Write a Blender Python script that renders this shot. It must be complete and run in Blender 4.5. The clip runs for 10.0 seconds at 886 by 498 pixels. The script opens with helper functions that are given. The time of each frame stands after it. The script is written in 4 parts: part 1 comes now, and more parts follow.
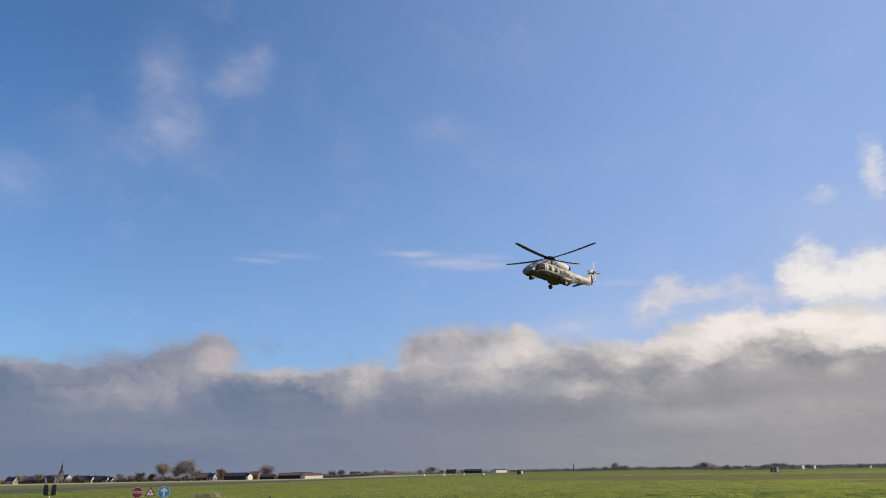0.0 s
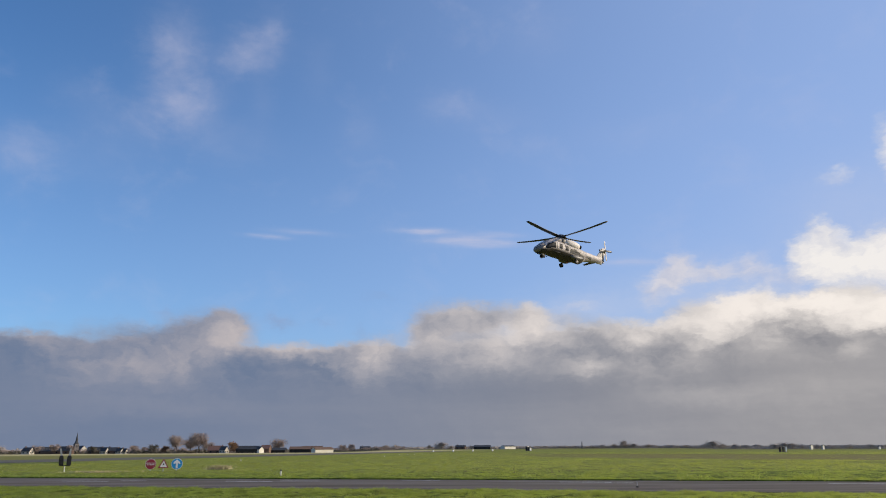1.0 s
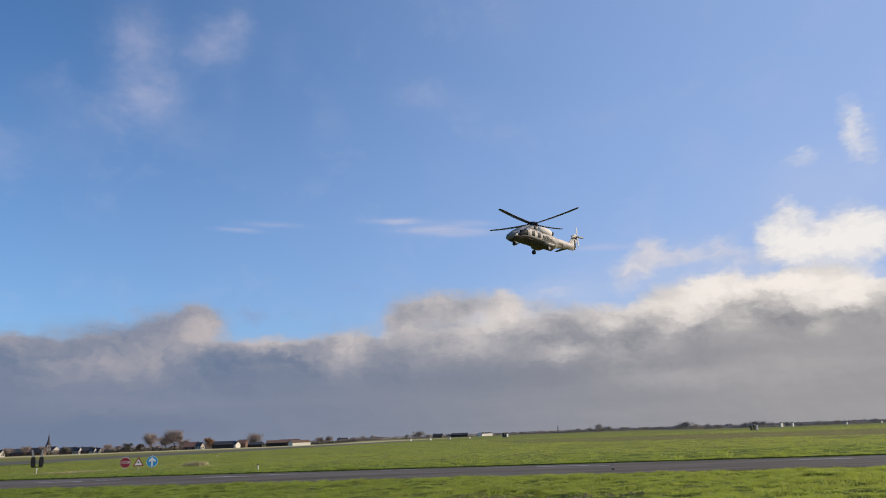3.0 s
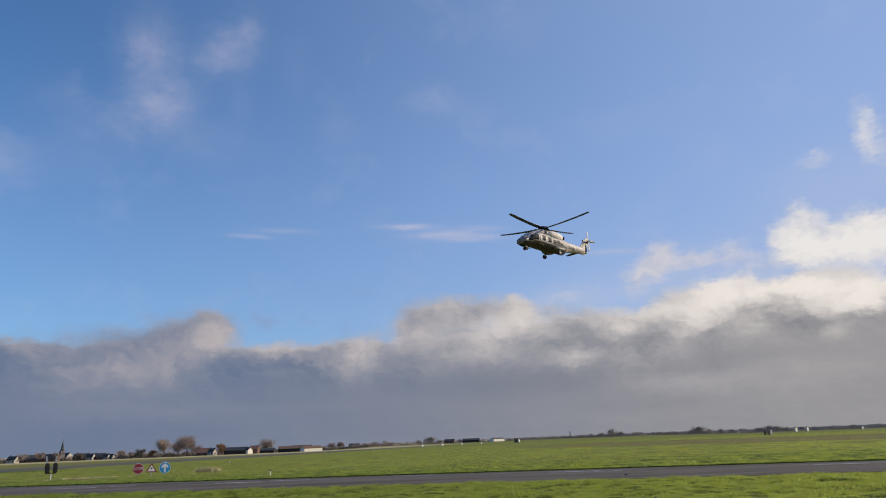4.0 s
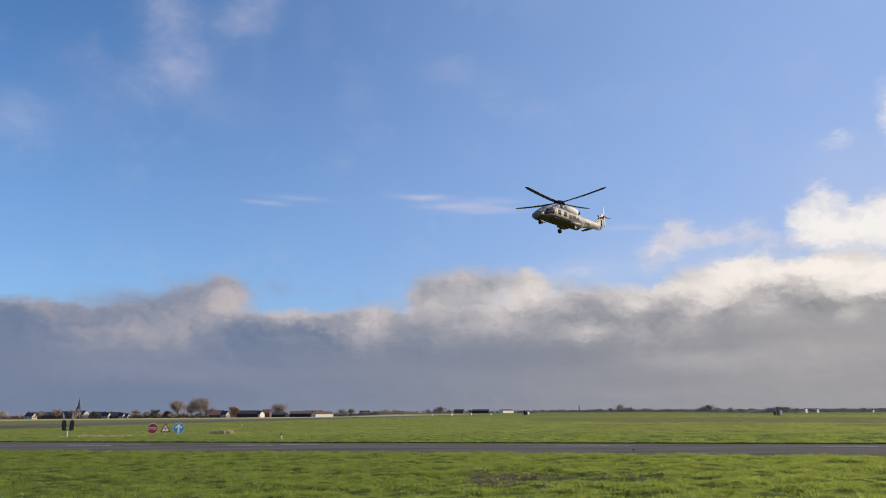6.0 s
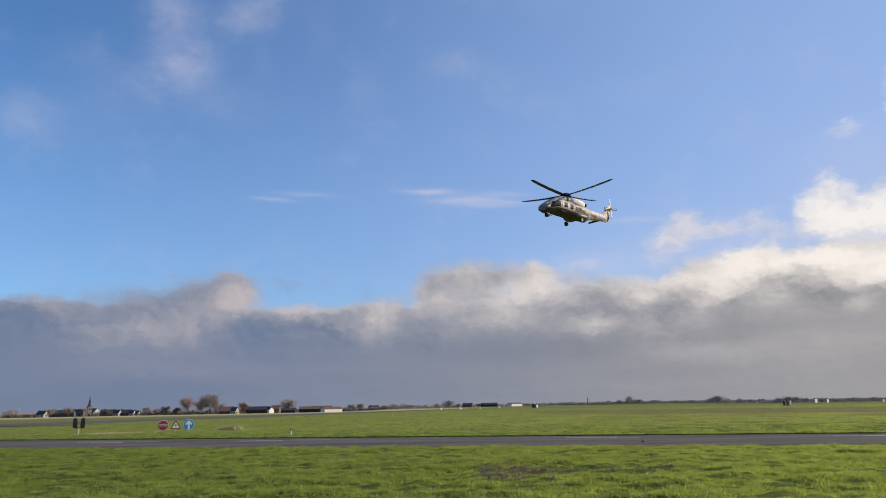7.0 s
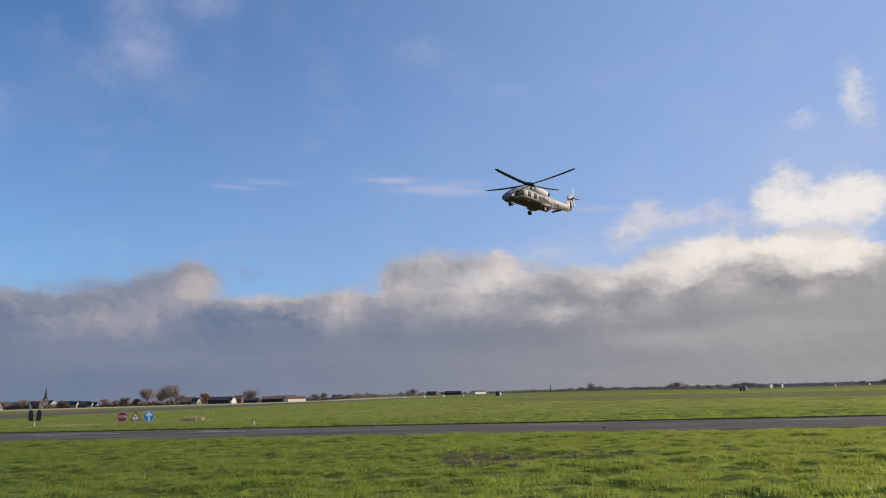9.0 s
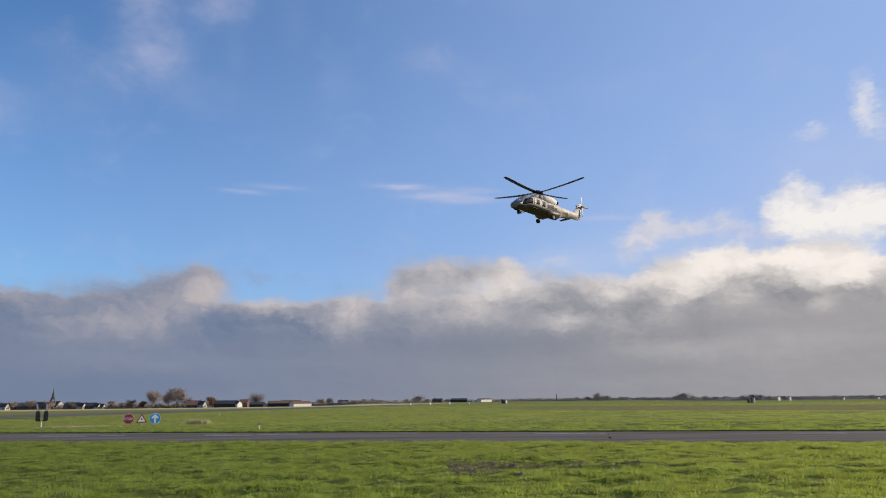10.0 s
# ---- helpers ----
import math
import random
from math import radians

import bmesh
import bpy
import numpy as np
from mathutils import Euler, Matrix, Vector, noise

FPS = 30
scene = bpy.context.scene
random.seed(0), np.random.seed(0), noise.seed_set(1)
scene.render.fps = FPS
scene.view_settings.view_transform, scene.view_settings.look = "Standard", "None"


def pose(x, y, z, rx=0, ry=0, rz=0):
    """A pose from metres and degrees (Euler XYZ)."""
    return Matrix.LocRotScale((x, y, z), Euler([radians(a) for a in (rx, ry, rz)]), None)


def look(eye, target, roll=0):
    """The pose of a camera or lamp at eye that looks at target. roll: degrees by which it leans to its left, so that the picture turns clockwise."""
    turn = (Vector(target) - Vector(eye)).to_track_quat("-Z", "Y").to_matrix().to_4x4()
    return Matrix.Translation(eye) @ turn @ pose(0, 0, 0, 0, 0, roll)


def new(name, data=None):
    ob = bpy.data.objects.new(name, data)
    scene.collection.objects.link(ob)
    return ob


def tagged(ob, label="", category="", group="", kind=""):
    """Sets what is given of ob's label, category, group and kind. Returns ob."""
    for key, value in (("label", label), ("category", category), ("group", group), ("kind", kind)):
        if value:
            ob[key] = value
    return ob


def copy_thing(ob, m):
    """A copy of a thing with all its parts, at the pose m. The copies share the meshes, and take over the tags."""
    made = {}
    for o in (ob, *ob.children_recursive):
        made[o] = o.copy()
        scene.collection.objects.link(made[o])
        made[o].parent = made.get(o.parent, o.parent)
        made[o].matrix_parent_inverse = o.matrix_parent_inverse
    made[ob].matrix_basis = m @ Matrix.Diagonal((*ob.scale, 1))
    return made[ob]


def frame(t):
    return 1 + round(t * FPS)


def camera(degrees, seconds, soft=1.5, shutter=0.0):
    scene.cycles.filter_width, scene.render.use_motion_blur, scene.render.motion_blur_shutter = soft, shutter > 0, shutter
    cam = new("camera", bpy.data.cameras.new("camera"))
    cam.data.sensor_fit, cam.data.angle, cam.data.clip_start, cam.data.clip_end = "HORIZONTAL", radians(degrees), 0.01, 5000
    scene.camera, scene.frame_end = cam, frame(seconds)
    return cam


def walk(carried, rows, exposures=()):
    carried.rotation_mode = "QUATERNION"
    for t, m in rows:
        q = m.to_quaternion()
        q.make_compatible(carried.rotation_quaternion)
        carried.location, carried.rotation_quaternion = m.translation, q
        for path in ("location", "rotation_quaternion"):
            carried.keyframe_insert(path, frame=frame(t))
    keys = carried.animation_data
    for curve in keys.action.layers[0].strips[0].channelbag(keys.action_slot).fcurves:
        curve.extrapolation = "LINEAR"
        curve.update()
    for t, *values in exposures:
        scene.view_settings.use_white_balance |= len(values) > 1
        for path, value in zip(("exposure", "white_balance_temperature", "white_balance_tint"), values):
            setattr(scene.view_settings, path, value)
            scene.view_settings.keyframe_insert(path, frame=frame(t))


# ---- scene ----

# ---------------------------------------------------------------- camera
EYE = 1.5


def head(yaw, pitch, lean):
    """A standing person's camera: degrees turned right, tipped up, leaned right."""
    return pose(0, 0, EYE, 90 + pitch, 0, -yaw) @ pose(0, 0, 0, 0, 0, -lean)


ROWS = [(0.0, 0.27, 16.56, 1.03), (0.5, -0.1, 15.36, 0.5), (1.0, -0.61, 14.85, 0.32), (1.5, -0.62, 14.84, 0.59),
        (2.0, 0.28, 14.39, 1.23), (2.5, 1.2, 13.84, 1.78), (2.7, 1.5, 13.88, 2.06), (3.8, 1.15, 14.35, 2.57),
        (4.0, 0.68, 14.42, 2.28), (4.5, 0.03, 13.66, 1.78), (5.0, 0.0, 13.1, 1.25), (5.5, 0.04, 12.63, 0.71),
        (6.0, -0.51, 12.27, 0.43), (6.2, -0.78, 12.27, 0.35), (7.3, -0.87, 11.52, 1.47), (7.5, -0.64, 11.31, 1.77),
        (8.0, 0.22, 11.11, 2.14), (8.5, 1.29, 11.04, 2.18), (9.0, 1.74, 10.92, 1.59), (9.5, 1.02, 10.82, 1.09),
        (10.0, 1.14, 11.46, 0.66)]
cam = camera(61.0, 10.0, soft=1.05)
walk(cam, [(t, head(y, p, r)) for t, y, p, r in ROWS],
     [(0.0, -0.06), (1.0, -0.03), (2.5, 0.0), (3.8, -0.15), (4.0, -0.14), (5.0, -0.02), (5.5, 0.0), (8.0, 0.0), (9.0, -0.09), (9.6, -0.03), (10.0, 0.0)])

# ---------------------------------------------------------------- sun and sky
SUN_AZ, SUN_EL = 80.0, 22.5
sun_data = bpy.data.lights.new("sun", "SUN")
sun_data.energy, sun_data.angle, sun_data.color = 5.0, radians(0.6), (1.0, 0.86, 0.66)
sun = new("sun", sun_data)
sun_dir = Vector((math.sin(radians(SUN_AZ)) * math.cos(radians(SUN_EL)), math.cos(radians(SUN_AZ)) * math.cos(radians(SUN_EL)), math.sin(radians(SUN_EL))))
sun.matrix_world = look(sun_dir * 60, (0, 0, 0))

world = bpy.data.worlds.new("winter_sky")
scene.world = world
world.use_nodes = True
WT = world.node_tree
WT.nodes.clear()


class V:
    """A value in a node tree, with arithmetic."""
    tree = None

    def __init__(self, sock):
        self.s = sock

    @staticmethod
    def op(kind, *args, clamp=False):
        n = V.tree.nodes.new("ShaderNodeMath")
        n.operation, n.use_clamp = kind, clamp
        for i, a in enumerate(args):
            if isinstance(a, V):
                V.tree.links.new(a.s, n.inputs[i])
            else:
                n.inputs[i].default_value = a
        return V(n.outputs[0])

    def __add__(self, o): return V.op("ADD", self, o)
    def __radd__(self, o): return V.op("ADD", self, o)
    def __sub__(self, o): return V.op("SUBTRACT", self, o)
    def __rsub__(self, o): return V.op("SUBTRACT", o, self)
    def __mul__(self, o): return V.op("MULTIPLY", self, o)
    def __rmul__(self, o): return V.op("MULTIPLY", self, o)
    def __truediv__(self, o): return V.op("DIVIDE", self, o)

    def clip(self): return V.op("ADD", self, 0.0, clamp=True)

    def step(self, a, b):
        n = V.tree.nodes.new("ShaderNodeMapRange")
        n.interpolation_type = "SMOOTHSTEP"
        V.tree.links.new(self.s, n.inputs[0])
        n.inputs[1].default_value, n.inputs[2].default_value = a, b
        return V(n.outputs[0])


def v_noise(vec, scale, detail=4.0, rough=0.55, colour=False, distort=0.0):
    n = V.tree.nodes.new("ShaderNodeTexNoise")
    V.tree.links.new(vec, n.inputs["Vector"])
    n.inputs["Scale"].default_value, n.inputs["Detail"].default_value = scale, detail
    n.inputs["Roughness"].default_value, n.inputs["Distortion"].default_value = rough, distort
    return n.outputs["Color"] if colour else V(n.outputs[0])


def v_mix(fac, a, b, blend="MIX"):
    n = V.tree.nodes.new("ShaderNodeMix")
    n.data_type, n.blend_type = "RGBA", blend
    for i, a_ in ((0, fac), (6, a), (7, b)):
        if isinstance(a_, V):
            V.tree.links.new(a_.s, n.inputs[i])
        elif hasattr(a_, "is_linked"):
            V.tree.links.new(a_, n.inputs[i])
        else:
            n.inputs[i].default_value = (*a_, 1) if isinstance(a_, tuple) else a_
    return n.outputs[2]


def v_split(vec):
    n = V.tree.nodes.new("ShaderNodeSeparateXYZ")
    V.tree.links.new(vec, n.inputs[0])
    return [V(o) for o in n.outputs]


def v_scaled(vec, s):
    n = V.tree.nodes.new("ShaderNodeMapping")
    V.tree.links.new(vec, n.inputs[0])
    n.inputs["Scale"].default_value = s
    return n.outputs[0]


V.tree = WT
DIRECTION = WT.nodes.new("ShaderNodeTexCoord").outputs["Generated"]
dx, dy, dz = v_split(DIRECTION)
az0 = V.op("ARCTAN2", dx, dy) * (180 / math.pi)
el0 = V.op("ARCSINE", dz) * (180 / math.pi)
wx, wy, wz = v_split(v_noise(DIRECTION, 14.0, 5.0, 0.55, True))
vx, vy, vz = v_split(v_noise(v_scaled(DIRECTION, (1, 1, 2.2)), 46.0, 4.0, 0.6, True))
az = az0 + (wx - 0.5) * 2.0 + (vx - 0.5) * 1.6
el = el0 + (wy - 0.5) * 1.6 + (vy - 0.5) * 1.5


def puff(a, e, w, h, amount, a_=None, e_=None):
    """A soft cloud lobe at a bearing and height, in degrees."""
    p, q = ((a_ or az) - a) / w, ((e_ or el) - e) / h
    return V.op("EXPONENT", (p * p + q * q) * -1.0) * amount


def puffs(rows, a_=None, e_=None, grow=1.0):
    total = None
    for a, e, w, h, amount in rows:
        one = puff(a, e, w * grow, h * grow, amount, a_, e_)
        total = one if total is None else total + one
    return total


# clear sky: brighter and hazier low down and towards the sun
sky = WT.nodes.new("ShaderNodeTexSky")
sky.sky_type, sky.sun_disc = "NISHITA", False
sky.sun_elevation, sky.sun_rotation = radians(SUN_EL), radians(SUN_AZ)
sky.air_density, sky.dust_density, sky.ozone_density = 1.0, 0.3, 1.0
SKY_STRENGTH = 0.1
sky_lit = v_mix(1.0, sky.outputs[0], (SKY_STRENGTH * 0.70, SKY_STRENGTH * 1.13, SKY_STRENGTH * 1.63), "MULTIPLY")
# thin high haze, denser low down and towards the sun
haze = (az0.step(-40.0, 56.0) * 0.78 + (1.0 - el0.step(6.0, 30.0)) * 0.22).clip()
sky_lit = v_mix(haze, sky_lit, (0.370, 0.485, 0.775))

# ---- clouds: soft lobes, each a bearing, a height, two half-widths in degrees and an amount


def v_xyz(x, y, z=0.0):
    n = V.tree.nodes.new("ShaderNodeCombineXYZ")
    for i, a in enumerate((x, y, z)):
        if isinstance(a, V):
            V.tree.links.new(a.s, n.inputs[i])
        else:
            n.inputs[i].default_value = a
    return n.outputs[0]


def clotted(a, e, z, da=0.0, de=0.0, detail=7.0, rough=0.56):
    """Cloud matter at many sizes at once, wider than tall."""
    return v_noise(v_xyz(a * 0.19 + da, e * 0.24 + de, z), 1.0, detail, rough, False, 0.25)


# thin high cloud
THIN = [(-22.1, 28.8, 1.21, 1.47, 0.4), (-21.9, 27.1, 0.95, 0.95, 0.22), (-21.1, 24, 1.47, 0.95, 0.62), (-22.3, 24.8, 0.95, 0.78, 0.3), (-16, 28.7, 1.47, 0.95, 0.42),
        (-17.8, 27.8, 1.21, 0.6, 0.26), (-14.6, 30.2, 0.78, 1.12, 0.3), (-15.1, 25, 0.69, 1.21, 0.13), (-17.6, 22.2, 2.07, 0.86, 0.22), (-25.5, 22.8, 1.98, 0.86, 0.14)]
THIN_LOW = [(-26.4, 20.4, 2.59, 1.29, 0.14), (-31.6, 19.3, 1.55, 1.12, 0.32), (-28.3, 24, 1.29, 0.69, 0.12), (-11, 28, 0.69, 1.29, 0.1), (-7.3, 23.5, 1.03, 1.03, 0.16),
            (0.2, 25.8, 1.29, 0.65, 0.26), (3.3, 24.7, 2.16, 0.78, 0.1), (7.4, 30.3, 1.72, 1.03, 0.12), (14.5, 22.6, 3.88, 0.86, 0.1), (-18.8, 25.8, 1.72, 1.03, 0.08)]
STREAKS = [(-2.1, 16.1, 1.72, 0.22, 0.4), (0.8, 15.5, 2.59, 0.34, 0.4), (3.4, 15.2, 2.16, 0.26, 0.35), (-14.1, 15, 1.55, 0.17, 0.26), (-11.6, 15.5, 2.16, 0.22, 0.15),
           (13.8, 13.7, 2.59, 0.22, 0.22), (3.9, 15.9, 1.72, 0.22, 0.2)]
thin_az, thin_el = az0 + (wx - 0.5) * 2.6 + (vx - 0.5) * 1.6, el0 + (wy - 0.5) * 2.6 + (vy - 0.5) * 1.6
wisps = clotted(az0, el0, 11.3, rough=0.6)
thin = puffs(THIN + THIN_LOW, thin_az, thin_el, 1.5) * 0.48
streak_el = el0 + (az0 - 2.0) * 0.03 + (wy - 0.5) * 0.5
streaks = puffs(STREAKS, None, streak_el) * (v_noise(v_xyz(az0 * 0.25, streak_el * 3.2, 2.0), 1.0, 5.0, 0.6) * 1.6 - 0.1).clip()
veil = (thin * ((wisps - 0.5) * 2.2 + 0.85) + (wisps.step(0.50, 0.78) * 0.10) + streaks * 1.7).clip()

# heaped clouds above the bank, and grey scraps
HEAP = [(32, 19.9, 0.95, 1.72, 0.5), (32.4, 18.1, 0.95, 1.29, 0.4), (28.2, 17.7, 1.12, 0.69, 0.36), (29.1, 18.2, 0.78, 0.6, 0.25), (27.2, 14.2, 1.12, 0.86, 0.6),
        (25.8, 13.3, 1.29, 1.12, 0.6), (26.9, 12.4, 2.16, 1.38, 0.85), (30.3, 12.9, 1.98, 1.21, 0.8), (28.9, 11.7, 2.16, 1.12, 0.7), (31.7, 12.1, 1.72, 1.72, 0.9)]
SOFT = [(17.2, 13.1, 0.95, 0.95, 0.65), (16.1, 12.1, 1.12, 1.03, 0.65), (14.8, 10.8, 0.78, 0.95, 0.5), (20.1, 12.1, 1.55, 0.6, 0.45), (22.2, 12.9, 1.03, 0.78, 0.42),
        (18.6, 12.1, 1.47, 0.6, 0.3), (22.8, 11.5, 1.29, 0.95, 0.35), (9.7, 10.2, 1.72, 0.34, 0.25), (24.8, 11.4, 1.29, 0.95, 0.5)]
SCRAPS = [(-12.7, 9.2, 0.95, 0.39, 0.45), (-21.1, 9.4, 0.52, 0.3, 0.3), (-9.7, 9.4, 0.69, 0.22, 0.18), (-5.7, 11.1, 1.29, 0.3, 0.15), (-7.4, 8.6, 0.43, 0.6, 0.2)]
matter = clotted(az, el, 3.1)
matter_sunward = clotted(az, el, 3.1, 0.075, 0.085)
relief = V.op("MAXIMUM", (matter - matter_sunward) * 3.2, -0.30)          # lit where the mass falls away towards the sun
heap = puffs(HEAP, None, None, 1.12)
heap_mass = heap + (matter - 0.5) * 1.6 * heap.step(0.03, 0.35)
heap_cover = heap_mass.step(0.10, 1.05)
soft_mass = puffs(SOFT, None, None, 1.3)
soft_mass = soft_mass + (matter - 0.5) * 1.2 * soft_mass.step(0.03, 0.30)
soft_cover = soft_mass.step(0.06, 0.95) * 0.74
scraps = puffs(SCRAPS)

# the long cloud bank: a level mass and the lobes that rise from it
LOBES_WEST = [(-28.7, 6.7, 2.59, 1.21, 0.45), (-24.6, 7.2, 3.02, 1.29, 0.6), (-19.1, 8.2, 2.16, 1.29, 0.7), (-16.5, 8.8, 1.64, 1.03, 0.95), (-17.5, 7.2, 2.59, 1.29, 0.5),
              (-12.2, 6.7, 2.16, 0.78, 0.5), (-9.7, 6.4, 1.72, 0.78, 0.3), (-6.3, 7.2, 1.81, 1.12, 0.8), (-4.8, 7, 1.08, 1.08, 0.4), (-2, 8.5, 1.55, 1.47, 0.9),
              (0.2, 9.3, 1.94, 1.47, 0.95)]
LOBES_EAST = [(3.2, 9.2, 1.94, 1.38, 0.8), (6, 9.3, 1.12, 1.29, 0.9), (8.6, 8.4, 1.94, 1.38, 0.6), (11.7, 7.8, 2.16, 1.21, 0.5), (14.5, 7.4, 1.72, 1.21, 0.4),
              (17, 8.3, 1.72, 1.38, 0.7), (19.2, 8.8, 1.55, 1.55, 0.8), (22.2, 9.3, 1.81, 1.55, 1), (24.7, 8.7, 1.72, 1.21, 0.7), (26.8, 8.7, 2.16, 1.29, 0.8),
              (29.6, 8.7, 2.37, 1.55, 0.9), (13.4, 8.0, 2.4, 0.9, 0.5), (-22.0, 7.4, 2.2, 1.0, 0.45), (-10.3, 7.0, 2.6, 0.9, 0.38)]
LEVEL = [(-30.7, 6.8), (-25.6, 6.6), (-15.4, 6.4), (-8.9, 6.4), (-2.9, 6.8), (7, 7.6), (14.9, 6.8), (21.3, 8.2), (30.7, 8.1)]
curve = WT.nodes.new("ShaderNodeFloatCurve")
pts = curve.mapping.curves[0].points
for i, (a, e) in enumerate([(-36, 6.8)] + LEVEL + [(36, 8.3)]):
    q = ((a + 36) / 72, e / 12)
    if i < 2:
        pts[i].location = q
    else:
        pts.new(*q)
for q in pts:
    q.handle_type = "AUTO"
curve.mapping.update()
WT.links.new((((az0 + 36) / 72).clip()).s, curve.inputs["Value"])
sunward = az0.step(-25.0, 32.0)
bank_az, bank_el = az0 + (wx - 0.5) * 1.7 + (vx - 0.5) * 1.1, el0 + (wy - 0.5) * 1.5 + (vy - 0.5) * 1.1
below = V(curve.outputs[0]) * 12 - bank_el         # degrees below the bank's level
mass = (below / 1.5 + 0.72).clip() + puffs(LOBES_WEST + LOBES_EAST, bank_az, bank_el, 1.12)
mass = mass + (matter - 0.5) * 0.85 * mass.step(0.05, 0.45) * (1.0 - below.step(0.5, 3.0))
bank_cover = mass.step(0.20, 0.80) * sunward + mass.step(0.10, 1.00) * (1.0 - sunward)

LIT_WEST = [(-16.4, 8.5, 1.47, 0.95, 0.75), (-17.9, 7.4, 1.94, 1.12, 0.5), (-19.7, 5.9, 1.94, 1.12, 0.35), (-25.2, 6, 2.59, 1.47, 0.38), (-22.3, 5.5, 2.16, 1.08, 0.25),
            (-28.4, 6.9, 1.72, 0.78, 0.2), (-12.2, 7.2, 1.47, 0.52, 0.4), (-5.7, 7.1, 1.29, 1.03, 0.75), (-6.3, 5.8, 1.72, 1.03, 0.4), (-1.8, 7.8, 1.72, 1.29, 0.45),
            (0.6, 9.5, 1.94, 1.12, 0.5)]
LIT_MIDDLE = [(3.6, 7.3, 1.72, 1.12, 0.6), (5.1, 8.5, 1.38, 1.03, 0.5), (6.3, 9.5, 0.95, 1.12, 0.65), (7.5, 7.8, 1.29, 1.12, 0.35), (9.9, 5.6, 1.64, 0.52, 0.5),
              (13.7, 7.5, 0.95, 0.43, 0.5), (13.4, 8.4, 1.55, 0.52, 0.3), (16.7, 8.7, 1.47, 0.6, 0.5), (17.7, 6.8, 1.21, 0.69, 0.45), (19.1, 8, 1.03, 0.86, 0.35),
              (0.5, 6.3, 2.59, 0.86, 0.2)]
LIT_EAST = [(21.8, 9.8, 2.33, 0.95, 0.85), (23.4, 9.1, 1.47, 0.52, 0.6), (26, 9.4, 1.9, 0.56, 0.75), (28.6, 8.8, 2.37, 0.86, 0.8), (30.7, 8.5, 1.29, 1.03, 0.6),
            (23.1, 7.1, 1.38, 0.65, 0.42), (28.1, 6.3, 0.95, 0.56, 0.34), (19.8, 8.9, 1.72, 0.78, 0.4), (17.8, 3.6, 3.88, 0.6, 0.15), (26.2, 3.6, 5.17, 1.29, 0.12),
            (-21.4, 3, 6.03, 0.6, 0.1)]
LIT_DIM = [(24.5, 8.3, 3.0, 0.8, 0.30), (28.2, 7.7, 3.0, 0.7, 0.28), (11.8, 7.6, 3.0, 0.9, 0.28), (20.5, 7.7, 2.2, 0.9, 0.26), (15.8, 7.6, 2.0, 0.8, 0.2), (-10.6, 6.7, 3.2, 0.9, 0.34), (-22.5, 6.6, 4.0, 1.0, 0.15)]
SHADED = [(11.6, 7.2, 1.98, 0.69, 0.5), (16, 6.8, 1.21, 0.65, 0.5), (20.6, 6.7, 1.47, 1.38, 0.45), (25.6, 7.8, 1.47, 0.86, 0.5), (26.7, 6.4, 1.47, 0.86, 0.3),
          (3.1, 4.5, 6.9, 1.29, 0.3), (10.6, 3.9, 5.17, 1.12, 0.2), (-14.6, 5.2, 2.59, 1.12, 0.25), (-9.2, 4.7, 2.59, 1.12, 0.2), (-2.9, 5.3, 1.47, 0.95, 0.2),
          (16.4, 5.3, 3.45, 0.6, 0.2)]
lit = puffs(LIT_WEST + LIT_MIDDLE + LIT_EAST + LIT_DIM, bank_az, bank_el, 1.15) * 0.92 - puffs(SHADED, bank_az, bank_el, 1.15) * 0.22
high = 1.0 - below.step(0.2, 3.6)
edge_lit = (1.0 - mass.step(0.35, 1.5)) * (sunward * 0.12 + 0.34) + high * (sunward * 0.13 + 0.02)
layers = v_noise(v_xyz(az0 * 0.06, el0 * 0.55, 5.0), 1.0, 5.0, 0.55)
bright = (lit * (0.76 + (matter - 0.5) * 1.3) + edge_lit + relief * (high * 0.33 + 0.05) + (layers - 0.5) * 0.14).step(-0.14, 1.16)
base_tone = v_mix(sunward, (0.132, 0.190, 0.310), (0.222, 0.224, 0.252))
low_haze = (1.0 - el0.step(0.0, 2.0)) * (sunward * 0.25 + 0.05)
base_tone = v_mix(low_haze, base_tone, v_mix(sunward, (0.150, 0.208, 0.325), (0.27, 0.268, 0.288)))
bank_tone = v_mix(bright, base_tone, v_mix(sunward, (0.56, 0.50, 0.50), (0.95, 0.88, 0.82)))

heap_tone = v_mix((heap_mass * 0.55 + relief * 0.8 + 0.15).clip(), (0.56, 0.58, 0.68), (0.98, 0.92, 0.85))
tone = v_mix(veil, sky_lit, (0.60, 0.59, 0.72))
tone = v_mix((scraps * 1.1 * (matter + 0.3)).clip(), tone, (0.27, 0.33, 0.50))
low_veil = puffs([(20.0, 11.0, 9.0, 2.6, 0.30), (10.0, 9.8, 5.0, 1.3, 0.30), (30.0, 15.5, 6.0, 3.0, 0.22)])
tone = v_mix((low_veil * (matter + 0.3)).clip(), tone, (0.66, 0.66, 0.74))
tone = v_mix(soft_cover, tone, v_mix((relief + 0.55).clip(), (0.50, 0.52, 0.64), (0.86, 0.78, 0.74)))
tone = v_mix(heap_cover * 0.88, tone, heap_tone)
tone = v_mix(bank_cover, tone, bank_tone)
ground_side = (el0 * -1.0).step(0.0, 3.0)
tone = v_mix(ground_side, tone, (0.10, 0.12, 0.06))
back = WT.nodes.new("ShaderNodeBackground")
WT.links.new(tone, back.inputs[0])
out = WT.nodes.new("ShaderNodeOutputWorld")
